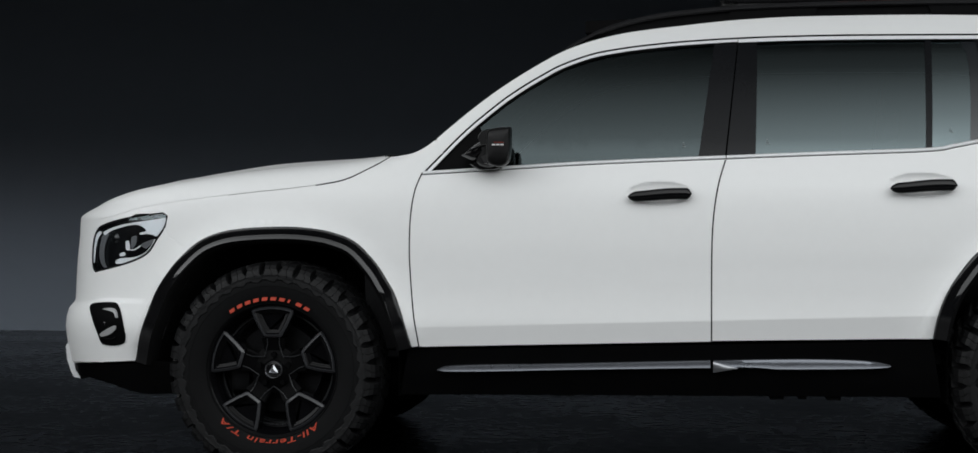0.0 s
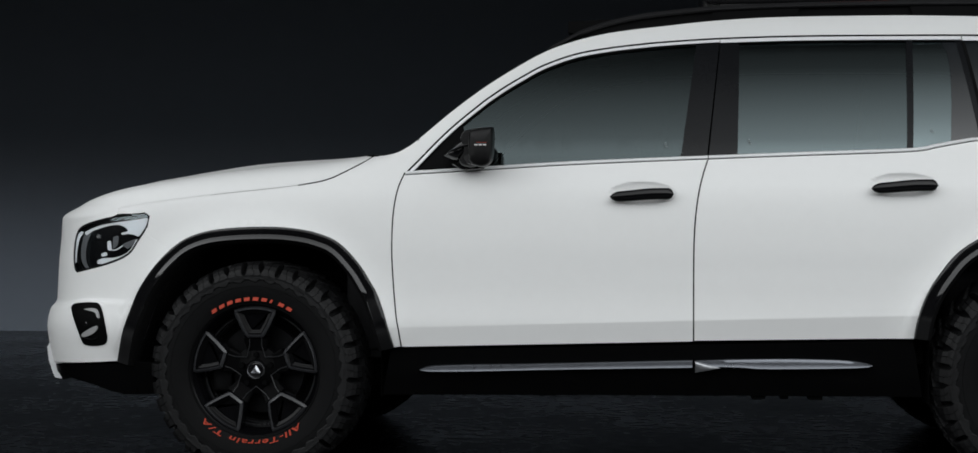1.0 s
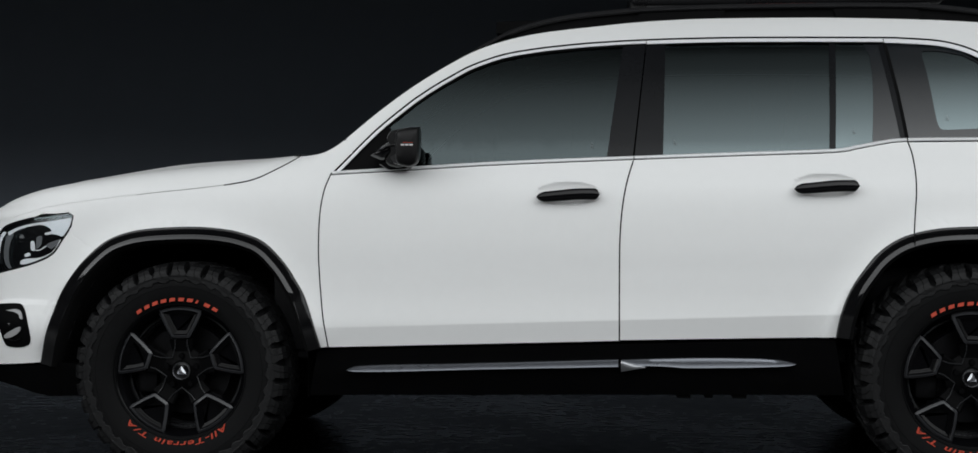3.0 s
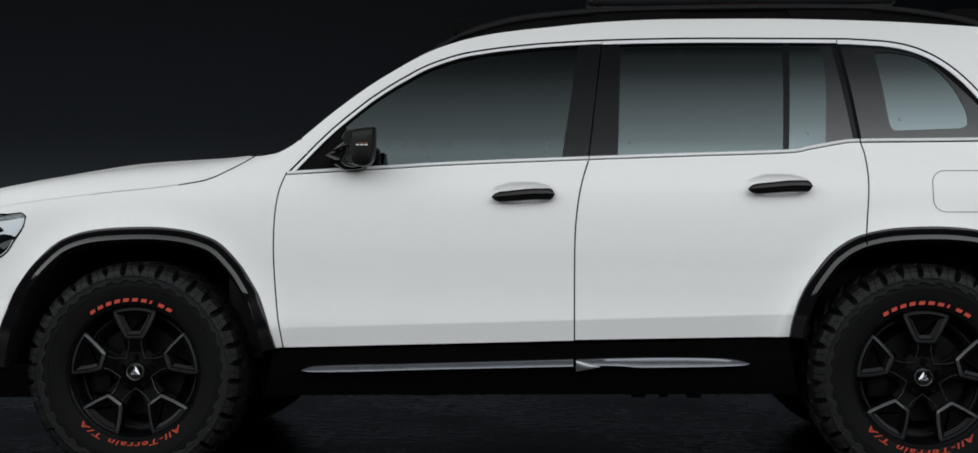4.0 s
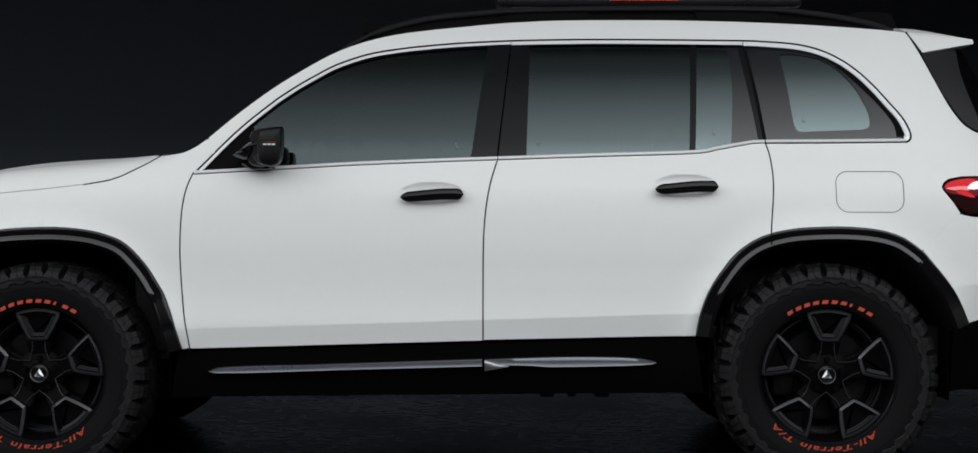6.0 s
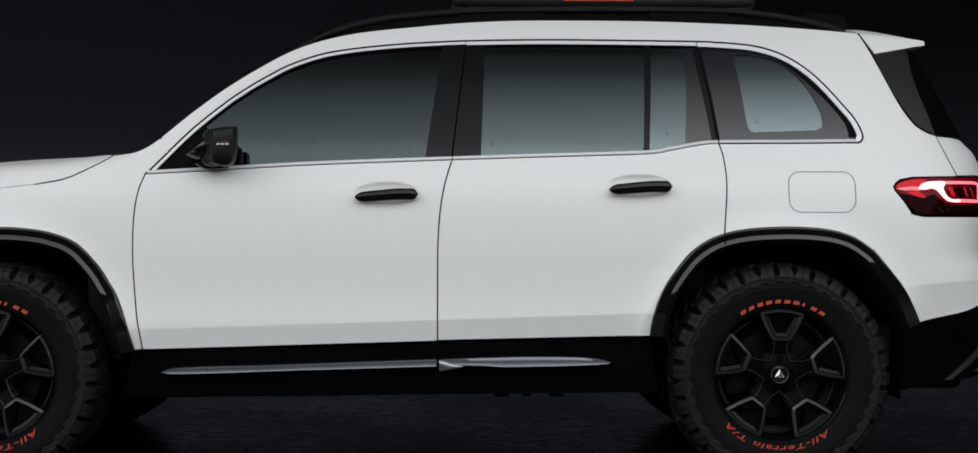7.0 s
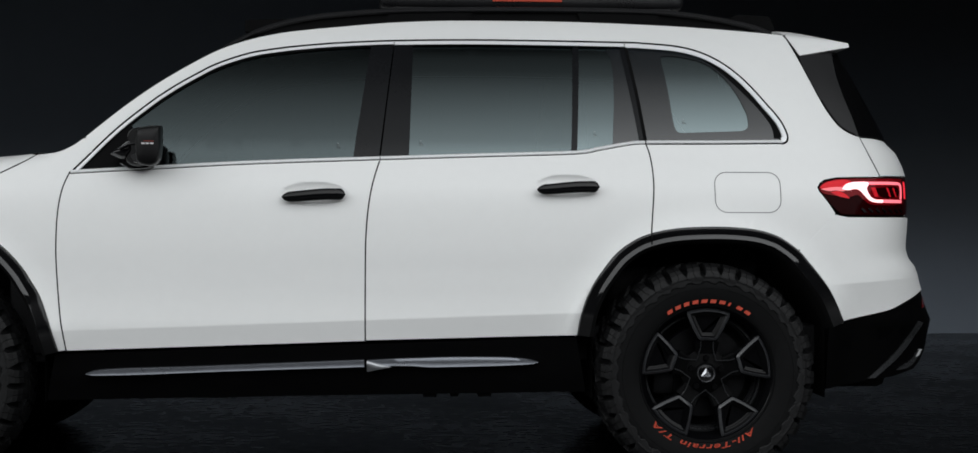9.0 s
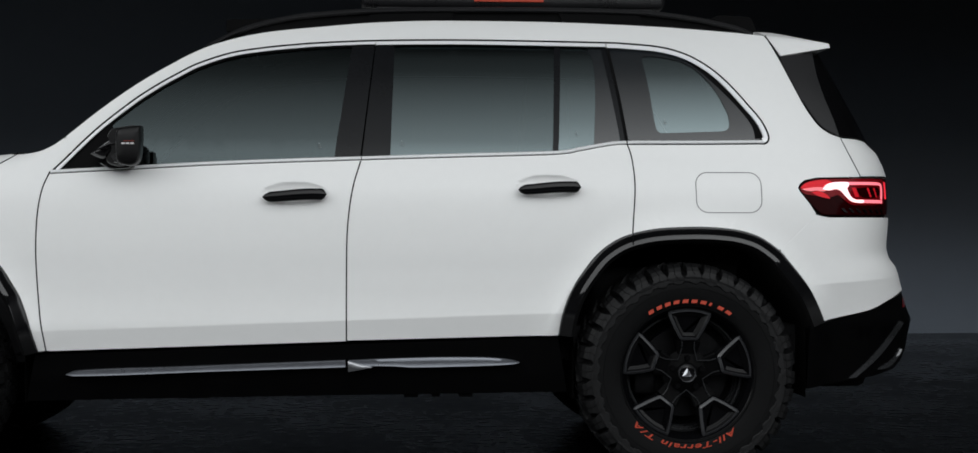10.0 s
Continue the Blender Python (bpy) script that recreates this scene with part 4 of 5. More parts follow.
def tread_block(kind):
    """One shoulder block at the top of the tyre: a stepped foot that locks into the next block, a bent sipe and open slots above."""
    deep = kind % 2
    half = ((0.064, 0.080, 0.086, 0.072, 0.062, 0.058, 0.057, 0.052), (0.056, 0.072, 0.085, 0.070, 0.064, 0.061, 0.058, 0.052))[deep]
    mid = ((-0.020, -0.018, 0.004, 0.014, 0.004, -0.002, -0.004, 0.0), (0.026, 0.022, -0.004, -0.010, -0.002, 0.004, 0.006, 0.02))[deep]
    bend = ((-0.10, -0.06, 0.12, 0.10, -0.10, -0.08, -0.04, 0.0), (0.12, 0.10, -0.12, -0.06, 0.08, 0.08, 0.04, 0.0))[kind // 2]
    path = LUG_PATH if deep else ((-0.1350, 0.342), (-0.1364, 0.348), *LUG_PATH[2:])
    bm = bmesh.new()
    rows = []
    for j, ((y, r), h, c, t) in enumerate(zip(path, half, mid, bend)):
        h *= 1.0 + 0.03 * math.sin(3.1 * kind + 2.3 * j)
        side = 0.010 if j < 3 else 0.026
        sag = 0.0025 if j == 3 else 0.0
        ring = []
        for k, dr in ((-1.06, side), (-1.0, 0.003), (-0.92, sag), (t - 0.05, sag), (t - 0.02, 0.004), (t + 0.02, 0.004), (t + 0.05, sag), (0.92, sag), (1.0, 0.003), (1.06, side)):
            ring.append(bm.verts.new(((r - dr) * math.sin(c + k * h), y + dr * 0.6, (r - dr) * math.cos(c + k * h))))
        rows.append(ring)
    low = [bm.verts.new((v.co.x * 0.97, v.co.y + 0.012, v.co.z * 0.97)) for v in rows[0]]
    end = [bm.verts.new((v.co.x * 0.955, v.co.y + 0.002, v.co.z * 0.955)) for v in rows[-1]]
    rows = [low, *rows, end]
    for p, q in zip(rows, rows[1:]):
        for j in range(9):
            bm.faces.new((p[j], p[j + 1], q[j + 1], q[j]))
    bmesh.ops.recalc_face_normals(bm, faces=bm.faces[:])
    if sum(f.normal.z for f in bm.faces) < 0:
        bmesh.ops.reverse_faces(bm, faces=bm.faces[:])
    return bm


def arm_outline():
    out = []
    for i in range(9):
        u = -0.0840 + 0.168 * i / 8
        out.append((u, math.sqrt(0.2405**2 - u * u)))
    return out + [(0.0815, 0.208), (0.060, 0.163), (0.039, 0.126), (0.030, 0.118), (-0.030, 0.118), (-0.039, 0.126), (-0.060, 0.163), (-0.0815, 0.208)]


def spoke(lo, hi):
    """The dished arm of the rim, between two of its steps; its edge is a part of its own."""
    steps = ((0.0, -0.055), (0.0, -0.0965), (0.0014, -0.0990), (0.0036, -0.1015), (0.0085, -0.1060), (0.0122, -0.1085), (0.0142, -0.1085), (0.0190, -0.1040), (0.0200, -0.097), (0.0245, -0.0955), (0.0255, -0.088), (0.0300, -0.0865), (0.0310, -0.080))
    bm = bmesh.new()
    rings = [[bm.verts.new((u, y, v)) for u, v in (shrunk(arm_outline(), d) if d else arm_outline())] for d, y in steps[lo:hi]]
    for a, b in zip(rings, rings[1:]):
        for i in range(len(a)):
            j = (i + 1) % len(a)
            bm.faces.new((a[i], a[j], b[j], b[i]))
    if hi >= len(steps):
        bm.faces.new(rings[-1])
    bmesh.ops.recalc_face_normals(bm, faces=bm.faces[:])
    return bm


def spoke_root():
    """The neck from the hub to an arm, with a ridge to each side."""
    def ring(s):
        v, h, y = s
        return [(-h, -0.05, v), (-h, y + 0.004, v), (-h * 0.85, y, v), (0, y, v), (h * 0.85, y, v), (h, y + 0.004, v), (h, -0.05, v)]
    return solid(ring, ((0.03, 0.032, -0.078), (0.06, 0.036, -0.080), (0.09, 0.040, -0.086), (0.118, 0.046, -0.094)))


def wheel():
    w = empty("wheel", car)
    w["label"] = "black alloy wheel with chunky all-terrain tyre and orange-red lettering"
    prof = [(-0.100, 0.236), (-0.112, 0.240), (-0.120, 0.250), (-0.1275, 0.275), (-0.1325, 0.305), (-0.1335, 0.325), (-0.127, 0.348), (-0.108, 0.364), (-0.090, 0.374), (-0.05, 0.380), (0.05, 0.380), (0.090, 0.374), (0.115, 0.364), (0.133, 0.33), (0.127, 0.275), (0.11, 0.24), (0.10, 0.236)]
    bm = turned(prof, 120)
    flat = lambda b: [setattr(v.co, "z", max(v.co.z, -HUB_Z)) for v in b.verts]
    flat(bm)
    part("tyre", bm, RUBBER, w, "black all-terrain tyre")
    for r in (0.247, 0.312):
        part("sidewall_rib", turned([(-0.118 if r < 0.3 else -0.1322, r - 0.0012), (-0.1225 if r < 0.3 else -0.1342, r), (-0.118 if r < 0.3 else -0.1322, r + 0.0012)], 120), RUBBER, w)
    def ragged(k):
        a = 2 * math.pi * k / 288
        saw = (0.0, 0.004, 0.008, 0.006, 0.009, 0.003, -0.003, -0.001)[k % 8] + 0.002 * math.sin(5 * a)
        return [(r * math.cos(a), y, r * math.sin(a)) for y, r in ((-0.130, 0.325 + saw), (-0.1352, 0.3268 + saw), (-0.1366, 0.3300 + saw), (-0.1362, 0.348), (-0.128, 0.354))]
    bm = bmesh.new()
    rings = [[bm.verts.new(p) for p in ragged(k)] for k in range(288)]
    for p, q in zip(rings, rings[1:] + rings[:1]):
        for j in range(4):
            bm.faces.new((p[j], p[j + 1], q[j + 1], q[j]))
    bmesh.ops.recalc_face_normals(bm, faces=bm.faces[:])
    flat(bm)
    part("shoulder_ring", bm, TREAD, w, "ragged raised shoulder ring", False)
    # inner tread rows
    bm = bmesh.new()
    for k in range(34):
        a = 2 * math.pi * (k + 0.3) / 34
        for y in (-0.032, 0.012, 0.055, 0.10):
            m = Matrix.Rotation(a + y * 0.9, 4, "Y") @ Matrix.Translation((0, y, 0.389)) @ Matrix.Rotation(0.35, 4, "Z") @ Matrix.Diagonal((0.052, 0.034, 0.024, 1))
            bmesh.ops.create_cube(bm, size=1, matrix=m)
    flat(bm)
    tagged(part("tread", bm, TREAD, w, "", False), kind="stuff")
    blocks = [tread_block(k) for k in range(4)]
    meshes = []
    for bm in blocks:
        me = bpy.data.meshes.new("tread_block")
        bm.to_mesh(me)
        bm.free()
        me.materials.append(TREAD)
        meshes.append(me)
    for k in range(36):
        ang = 2 * math.pi * k / 36
        top = math.cos(ang)
        if top * 0.402 < -HUB_Z + 0.008:
            continue
        o = new("tread_block", meshes[k % 2 + 2 * (k * 7 % 5 % 2)])
        o.parent = w
        o.matrix_basis = Matrix.Rotation(ang, 4, "Y")
    # lettering
    for k in range(10):
        a = 126.0 - 7.15 * k
        part("letter_bar", arc_bar(a, a - (4.5 if k not in (7,) else 1.7), 0.2590, 0.2715, -0.1215, -0.1285, 3, 0.012), RED_LETTER, w)
    part("lettering", lettering("All-Terrain", 0.0272, 0.2540, -47.8, -0.1270, wide=1.95), RED_LETTER, w)
    part("lettering", lettering("T/A", 0.0272, 0.2540, -116.0, -0.1270, wide=1.95), RED_LETTER, w)
    # rim
    part("rim", turned([(-0.090, 0.2260), (-0.102, 0.2345), (-0.1080, 0.2385), (-0.1130, 0.2415), (-0.1130, 0.2445), (-0.107, 0.2465), (-0.10, 0.236), (-0.07, 0.221), (-0.04, 0.214), (0.0, 0.207), (0.10, 0.205)], 120), RIM, w, "satin black alloy rim")
    part("rim_lip", turned([(-0.1128, 0.2392), (-0.1145, 0.2412), (-0.1128, 0.2432)], 120), RIM, w)
    # pale rings in place of the light arcs reflected by the barrel
    for r, y in ((0.2128, -0.035), (0.2085, 0.0), (0.2065, 0.03)):
        part("barrel_step", turned([(y - 0.004, r), (y - 0.004, r - 0.005), (y + 0.004, r - 0.005), (y + 0.004, r)], 96), RIM_WEB, w)
    arm_a, arm_b, root = (bpy.data.meshes.new(q) for q in ("spoke", "spoke_edge", "spoke_root"))
    for me, bm, mt in ((arm_a, spoke(0, 13), RIM), (arm_b, spoke(3, 7), RIM_EDGE), (root, spoke_root(), BLACK_SATIN)):
        bm.to_mesh(me)
        bm.free()
        me.materials.append(mt)
        me.polygons.foreach_set("use_smooth", [True] * len(me.polygons))
        me.set_sharp_from_angle(angle=radians(25))
    for k in range(5):
        for nm, me in (("spoke", arm_a), ("spoke_edge", arm_b), ("spoke_root", root)):
            o = new(nm, me)
            o.parent = w
            o.matrix_basis = Matrix.Rotation(2 * math.pi * k / 5, 4, "Y") @ Matrix.Translation((0, -0.0006 if nm == "spoke_edge" else 0, 0))
    for k in range(5):
        a = radians(54 + 72 * k)
        u, v = Vector((math.cos(a), 0, math.sin(a))), Vector((-math.sin(a), 0, math.cos(a)))
        line = [u * 0.108 - v * 0.050 + Vector((0, -0.094, 0)), u * 0.088 - v * 0.036 + Vector((0, -0.092, 0)), u * 0.060 + Vector((0, -0.090, 0)), u * 0.088 + v * 0.036 + Vector((0, -0.092, 0)), u * 0.108 + v * 0.050 + Vector((0, -0.094, 0))]
        part("web_edge", tube([tuple(p) for p in line], 0.0020, 6), RIM_WEB, w)
    part("hub", turned([(-0.086, 0.0), (-0.087, 0.040), (-0.084, 0.044), (-0.082, 0.075), (-0.074, 0.088), (-0.05, 0.090)], 60), BLACK_SATIN, w)
    part("cap_ring", turned([(-0.086, 0.0285), (-0.099, 0.0290), (-0.1012, 0.0302), (-0.099, 0.0314), (-0.085, 0.0320)], 48), EMBLEM, w, "bright ring of the hub cap")
    part("cap", turned([(-0.093, 0.0), (-0.094, 0.02), (-0.092, 0.0285)], 40), BLACK_GLOSS, w, "black hub cap")
    bm = bmesh.new()
    bmesh.ops.create_cone(bm, segments=3, radius1=0.0245, radius2=0.006, depth=0.006, cap_ends=True, matrix=Matrix.Translation((0, -0.0955, 0)) @ Matrix.Rotation(radians(90), 4, "X"))
    part("cap_emblem", bm, EMBLEM, w, "plain chrome emblem", False)
    for k in range(5):
        a = math.pi / 2 + 2 * math.pi * k / 5
        bm = bmesh.new()
        bmesh.ops.create_cone(bm, segments=6, radius1=0.0115, radius2=0.0105, depth=0.016, cap_ends=True, matrix=Matrix.Translation((0.057 * math.cos(a), -0.090, 0.057 * math.sin(a))) @ Matrix.Rotation(radians(90), 4, "X"))
        part("lug_nut", bm, BLACK_SATIN, w, "", False)
    part("brake_disc", turned([(-0.015, 0.06), (-0.015, 0.165), (0.012, 0.165), (0.012, 0.06)], 72), STEEL, w, "grey steel brake disc")
    part("caliper", block(-0.185, -0.105, -0.045, 0.03, -0.085, 0.06, 0.012), STEEL, w)
    part("hub_carrier", turned([(-0.06, 0.0), (-0.06, 0.07), (0.10, 0.07), (0.10, 0.0)], 32), BLACK_DEEP, w)
    part("backing_plate", turned([(0.035, 0.0), (0.035, 0.204)], 60), BLACK_DEEP, w)
    return w


front_wheel = wheel()
front_wheel.matrix_basis = pose(HUB_F, -0.802, HUB_Z, 0, -0.5, 0)
copy_thing(front_wheel, pose(HUB_R, -0.802, HUB_Z, 0, 2.0, 0))
copy_thing(front_wheel, pose(HUB_F, 0.802, HUB_Z, 0, 0, 180))
copy_thing(front_wheel, pose(HUB_R, 0.802, HUB_Z, 0, 0, 180))
for hx in (HUB_F, HUB_R):
    part("axle", tube([(hx, -0.70, HUB_Z), (hx, 0.70, HUB_Z)], 0.045), BLACK_DEEP, BODY)


# ---- fittings on both flanks ----
def handle(side, x0, z0):
    """A blade-shaped pull with tapered ends, standing clear of its hollow."""
    def ring(s):
        x = x0 - 0.113 + 0.226 * s
        h = 0.0190 * min(1.0, (s / 0.12) ** 0.5 if s > 0 else 0.0, ((1 - s) / 0.07) ** 0.5 if s < 1 else 0.0) * (0.90 + 0.10 * ease(s * 1.6)) + 0.0015
        zc = z0 - 0.0125 + 0.0105 * ease(s * 1.3)
        out = 0.934 + 0.008 * math.sin(math.pi * s)
        return [(x, side * (out + 0.011 * math.cos(a)), zc + h * math.sin(a)) for a in [2 * math.pi * i / 16 for i in range(16)]]
    h = part("door_handle", solid(ring, [i / 28 for i in range(29)]), HANDLE_BLACK, BODY, "gloss black door handle")
    for s in (0.18, 0.86):
        x = x0 - 0.113 + 0.226 * s
        part("handle_stem", block(x - 0.012, x + 0.012, min(side * 0.89, side * 0.935), max(side * 0.89, side * 0.935), z0 - 0.010, z0 + 0.006, 0.004), BLACK_MATT, h)


def mirror(side):
    def lens(pts, steps, lean=0.0):
        """An outline lofted outwards through (distance, size) steps."""
        cx, cz = sum(p[0] for p in pts) / len(pts), sum(p[1] for p in pts) / len(pts)
        return solid(lambda q: [(cx + (x - cx) * q[1], side * (q[0] + lean * (z - cz)), cz + (z - cz) * q[1]) for x, z in pts], steps)
    edge = spline([(0.806, 1.245), (0.814, 1.259), (0.830, 1.264), (0.860, 1.2675), (0.886, 1.270), (0.8915, 1.268), (0.893, 1.262), (0.8935, 1.236), (0.893, 1.20), (0.889, 1.160), (0.881, 1.142), (0.868, 1.132), (0.850, 1.1285), (0.828, 1.133), (0.814, 1.141), (0.807, 1.157), (0.804, 1.20), (0.806, 1.245)], 4)[:-1]
    cap = part("mirror", lens(edge, ((0.960, 0.90), (0.975, 0.97), (0.99, 1.0), (1.012, 1.0), (1.026, 0.985), (1.036, 0.94), (1.042, 0.84), (1.0445, 0.6), (1.0455, 0.3))), MIRROR_BLACK, BODY, "satin black door mirror with pale print")
    wing = spline([(0.767, 1.234), (0.774, 1.252), (0.787, 1.263), (0.823, 1.270), (0.870, 1.268), (0.880, 1.19), (0.850, 1.150), (0.812, 1.130), (0.786, 1.132), (0.769, 1.140), (0.764, 1.156), (0.782, 1.19), (0.767, 1.234)], 4)[:-1]
    part("mirror_shell", lens(wing, ((0.900, 0.80), (0.915, 0.93), (0.93, 0.99), (0.950, 1.0), (0.975, 0.97), (0.985, 0.90))), MIRROR_BLACK, cap)
    part("mirror_facet", lens([(0.776, 1.166), (0.812, 1.188), (0.826, 1.150), (0.822, 1.135), (0.795, 1.141)], ((0.955, 1.0), (0.990, 0.99), (0.998, 0.86)), -0.55), BLACK_GLOSS, cap)
    part("mirror_arm", lens(spline([(0.703, 1.172), (0.735, 1.196), (0.762, 1.217), (0.803, 1.232), (0.807, 1.201), (0.776, 1.170), (0.753, 1.154), (0.721, 1.164), (0.703, 1.172)], 3)[:-1], ((0.895, 1.0), (0.945, 1.0), (0.960, 0.93), (0.972, 0.70), (0.976, 0.35))), BLACK_GLOSS, cap)
    part("mirror_ridge", tube(spline([(0.712, side * 0.952, 1.174), (0.742, side * 0.974, 1.190), (0.775, side * 0.984, 1.204), (0.806, side * 0.986, 1.210)], 5), 0.0045), BLACK_GLOSS, cap)
    part("mirror_foot", lens(spline([(0.730, 1.143), (0.753, 1.154), (0.80, 1.150), (0.840, 1.142), (0.844, 1.126), (0.80, 1.121), (0.765, 1.122), (0.730, 1.143)], 3)[:-1], ((0.86, 1.0), (0.925, 1.0), (0.935, 0.85))), BLACK_GLOSS, cap, "gloss black mirror foot")
    for i in range(3):
        part("print_bar", block(0.8290 + i * 0.0150, 0.8405 + i * 0.0150, *sorted((side * 1.036, side * 1.0462)), 1.2035, 1.2085, 0), GREY_LETTER, cap, "pale grey print", False)
    part("print_line", block(0.836, 0.872, *sorted((side * 1.036, side * 1.0464)), 1.2135, 1.2146, 0), RED_LETTER, cap, "thin red print line", False)


def sill_strip(side):
    def strip(top, low):
        up, down = hermite(*zip(*top)), hermite(*zip(*low))

        def ring(x):
            a, b = up(x), down(x)
            h = a - b
            return [(x, side * y, z) for y, z in ((0.870, a), (0.9150, a - 0.04 * h), (0.9170, a - 0.14 * h), (0.9170 + 0.012 * h, a - 0.45 * h), (0.9170 + 0.020 * h, a - 0.82 * h), (0.9170 + 0.068 * h, b + 0.05 * h), (0.9170 + 0.045 * h, b), (0.870, b))]
        lo, hi = top[0][0], top[-1][0]
        return solid(ring, [lo + (hi - lo) * i / 40 for i in range(41)])
    flat = lambda x, z: 0.905
    part("sill_strip", strip(((0.611, 0.3965), (0.622, 0.4035), (0.657, 0.410), (1.0, 0.4215), (1.594, 0.442)), ((0.611, 0.3955), (0.622, 0.391), (0.657, 0.390), (1.1, 0.4025), (1.594, 0.416))), STRIP, BODY, "polished metal sill strip")
    part("sill_strip", strip(((1.606, 0.441), (1.75, 0.447), (1.942, 0.451), (2.07, 0.450), (2.156, 0.445), (2.205, 0.436), (2.219, 0.431)), ((1.606, 0.421), (1.68, 0.420), (1.76, 0.4185), (1.835, 0.4135), (2.0, 0.416), (2.156, 0.421), (2.205, 0.4255), (2.219, 0.430))), STRIP, BODY, "polished metal sill strip")
    panel("sill_facet", [(1.604, 0.439), (1.690, 0.419), (1.604, 0.398)], FACET, BODY, side, lambda x, z: 0.030 + 0.25 * (x - 1.604) - 0.9 * abs(z - 0.419 - 0.10 * (1.69 - x)), 0.03, 0.02, 0, (), "bright metal facet", flat)


def fuel_flap(side):
    c, r = [], 0.045
    x0, x1, z0, z1 = 2.862, 3.106, 0.969, 1.119
    for cx, cz, a0 in ((x1 - r, z1 - r, 0), (x0 + r, z1 - r, 90), (x0 + r, z0 + r, 180), (x1 - r, z0 + r, 270)):
        c += [(cx + r * math.cos(radians(a0 + 15 * k)), cz + r * math.sin(radians(a0 + 15 * k))) for k in range(7)]
    panel("fuel_flap_gap", c, FLAP_LINE, BODY, side, 0.0012, 0.002, 0.03, 0, (), "thin dark gap of the fuel flap", inner=shrunk(c, 0.0030))


def headlamp(side):
    lamp = panel("headlamp", LAMP_F, BLACK_GLOSS, BODY, side, -0.012, 0.01, 0.05, 0.002, (), "clear headlamp with pale light guide in black housing")
    piece = lambda nm, pts, mt, lift, lb="": panel(nm, spline(pts + pts[:1], 4), mt, lamp, side, lift, 0.004, 0.03, 0, (), lb)
    # pale guide along the top that widens into the rear tip
    piece("light_guide", [(-0.684, 0.894), (-0.662, 0.903), (-0.639, 0.911), (-0.583, 0.925), (-0.48, 0.939), (-0.435, 0.946), (-0.416, 0.946), (-0.416, 0.930), (-0.448, 0.882), (-0.466, 0.884), (-0.491, 0.888), (-0.516, 0.885), (-0.519, 0.892), (-0.494, 0.900), (-0.514, 0.917), (-0.546, 0.922), (-0.596, 0.913), (-0.644, 0.899), (-0.674, 0.883)], DRL, -0.006, "pale daylight guide")
    piece("light_guide", [(-0.690, 0.880), (-0.672, 0.888), (-0.655, 0.888), (-0.667, 0.864), (-0.677, 0.828), (-0.676, 0.788), (-0.665, 0.764), (-0.643, 0.757), (-0.659, 0.752), (-0.688, 0.768), (-0.702, 0.800), (-0.701, 0.840)], LENS_GREY, -0.008, "smoky side guide")
    piece("lamp_edge", [(-0.700, 0.897), (-0.714, 0.888), (-0.728, 0.863), (-0.7345, 0.820), (-0.733, 0.782), (-0.725, 0.780), (-0.720, 0.828), (-0.709, 0.868), (-0.690, 0.892)], DRL, -0.004, "bright lamp edge")
    band("lamp_edge", spline([(-0.706, 0.868), (-0.712, 0.828), (-0.711, 0.790), (-0.700, 0.762), (-0.68, 0.750)], 5), 0.003, STEEL, lamp, side, -0.007, 0.004, 0.03)
    piece("light_guide", [(-0.622, 0.787), (-0.600, 0.796), (-0.541, 0.801), (-0.498, 0.818), (-0.474, 0.843), (-0.461, 0.866), (-0.452, 0.860), (-0.473, 0.826), (-0.508, 0.799), (-0.567, 0.781), (-0.619, 0.775)], DRL, -0.006, "pale lower daylight guide")
    piece("reflector", [(-0.495, 0.832), (-0.470, 0.850), (-0.450, 0.865), (-0.466, 0.868), (-0.516, 0.848)], LENS_GREY, -0.008)
    piece("reflector", [(-0.579, 0.860), (-0.566, 0.860), (-0.562, 0.828), (-0.578, 0.831)], DRL, -0.007)
    piece("reflector", [(-0.555, 0.876), (-0.534, 0.880), (-0.537, 0.848), (-0.555, 0.834)], LENS_GREY, -0.007)
    piece("reflector", [(-0.605, 0.813), (-0.586, 0.819), (-0.581, 0.808), (-0.602, 0.803)], DRL, -0.007)
    band("reflector", spline([(-0.578, 0.829), (-0.545, 0.826), (-0.515, 0.842)], 4), 0.004, DRL, lamp, side, -0.007, 0.004, 0.03)
    for x, z, r in ((-0.615, 0.868, 0.034), (-0.53, 0.860, 0.020)):
        bm = bmesh.new()
        bmesh.ops.create_uvsphere(bm, u_segments=20, v_segments=12, radius=r, matrix=Matrix.Translation((x, side * (half_width(x, z) - 0.030), z)) @ Matrix.Diagonal((1, 0.6, 1, 1)))
        part("projector_lens", bm, BLACK_GLOSS, lamp, "dark projector lens")
    panel("lamp_cover", LAMP_F, LAMP_GLASS, lamp, side, 0.0, 0.002, 0.04, 0.003).visible_shadow = False
    # lower side intake with its lamp
    fog = spline([(-0.731, 0.608), (-0.725, 0.621), (-0.708, 0.627), (-0.668, 0.631), (-0.626, 0.632), (-0.600, 0.624), (-0.582, 0.584), (-0.569, 0.526), (-0.567, 0.500), (-0.576, 0.479), (-0.612, 0.469), (-0.655, 0.470), (-0.675, 0.481), (-0.692, 0.523), (-0.731, 0.608)], 4)
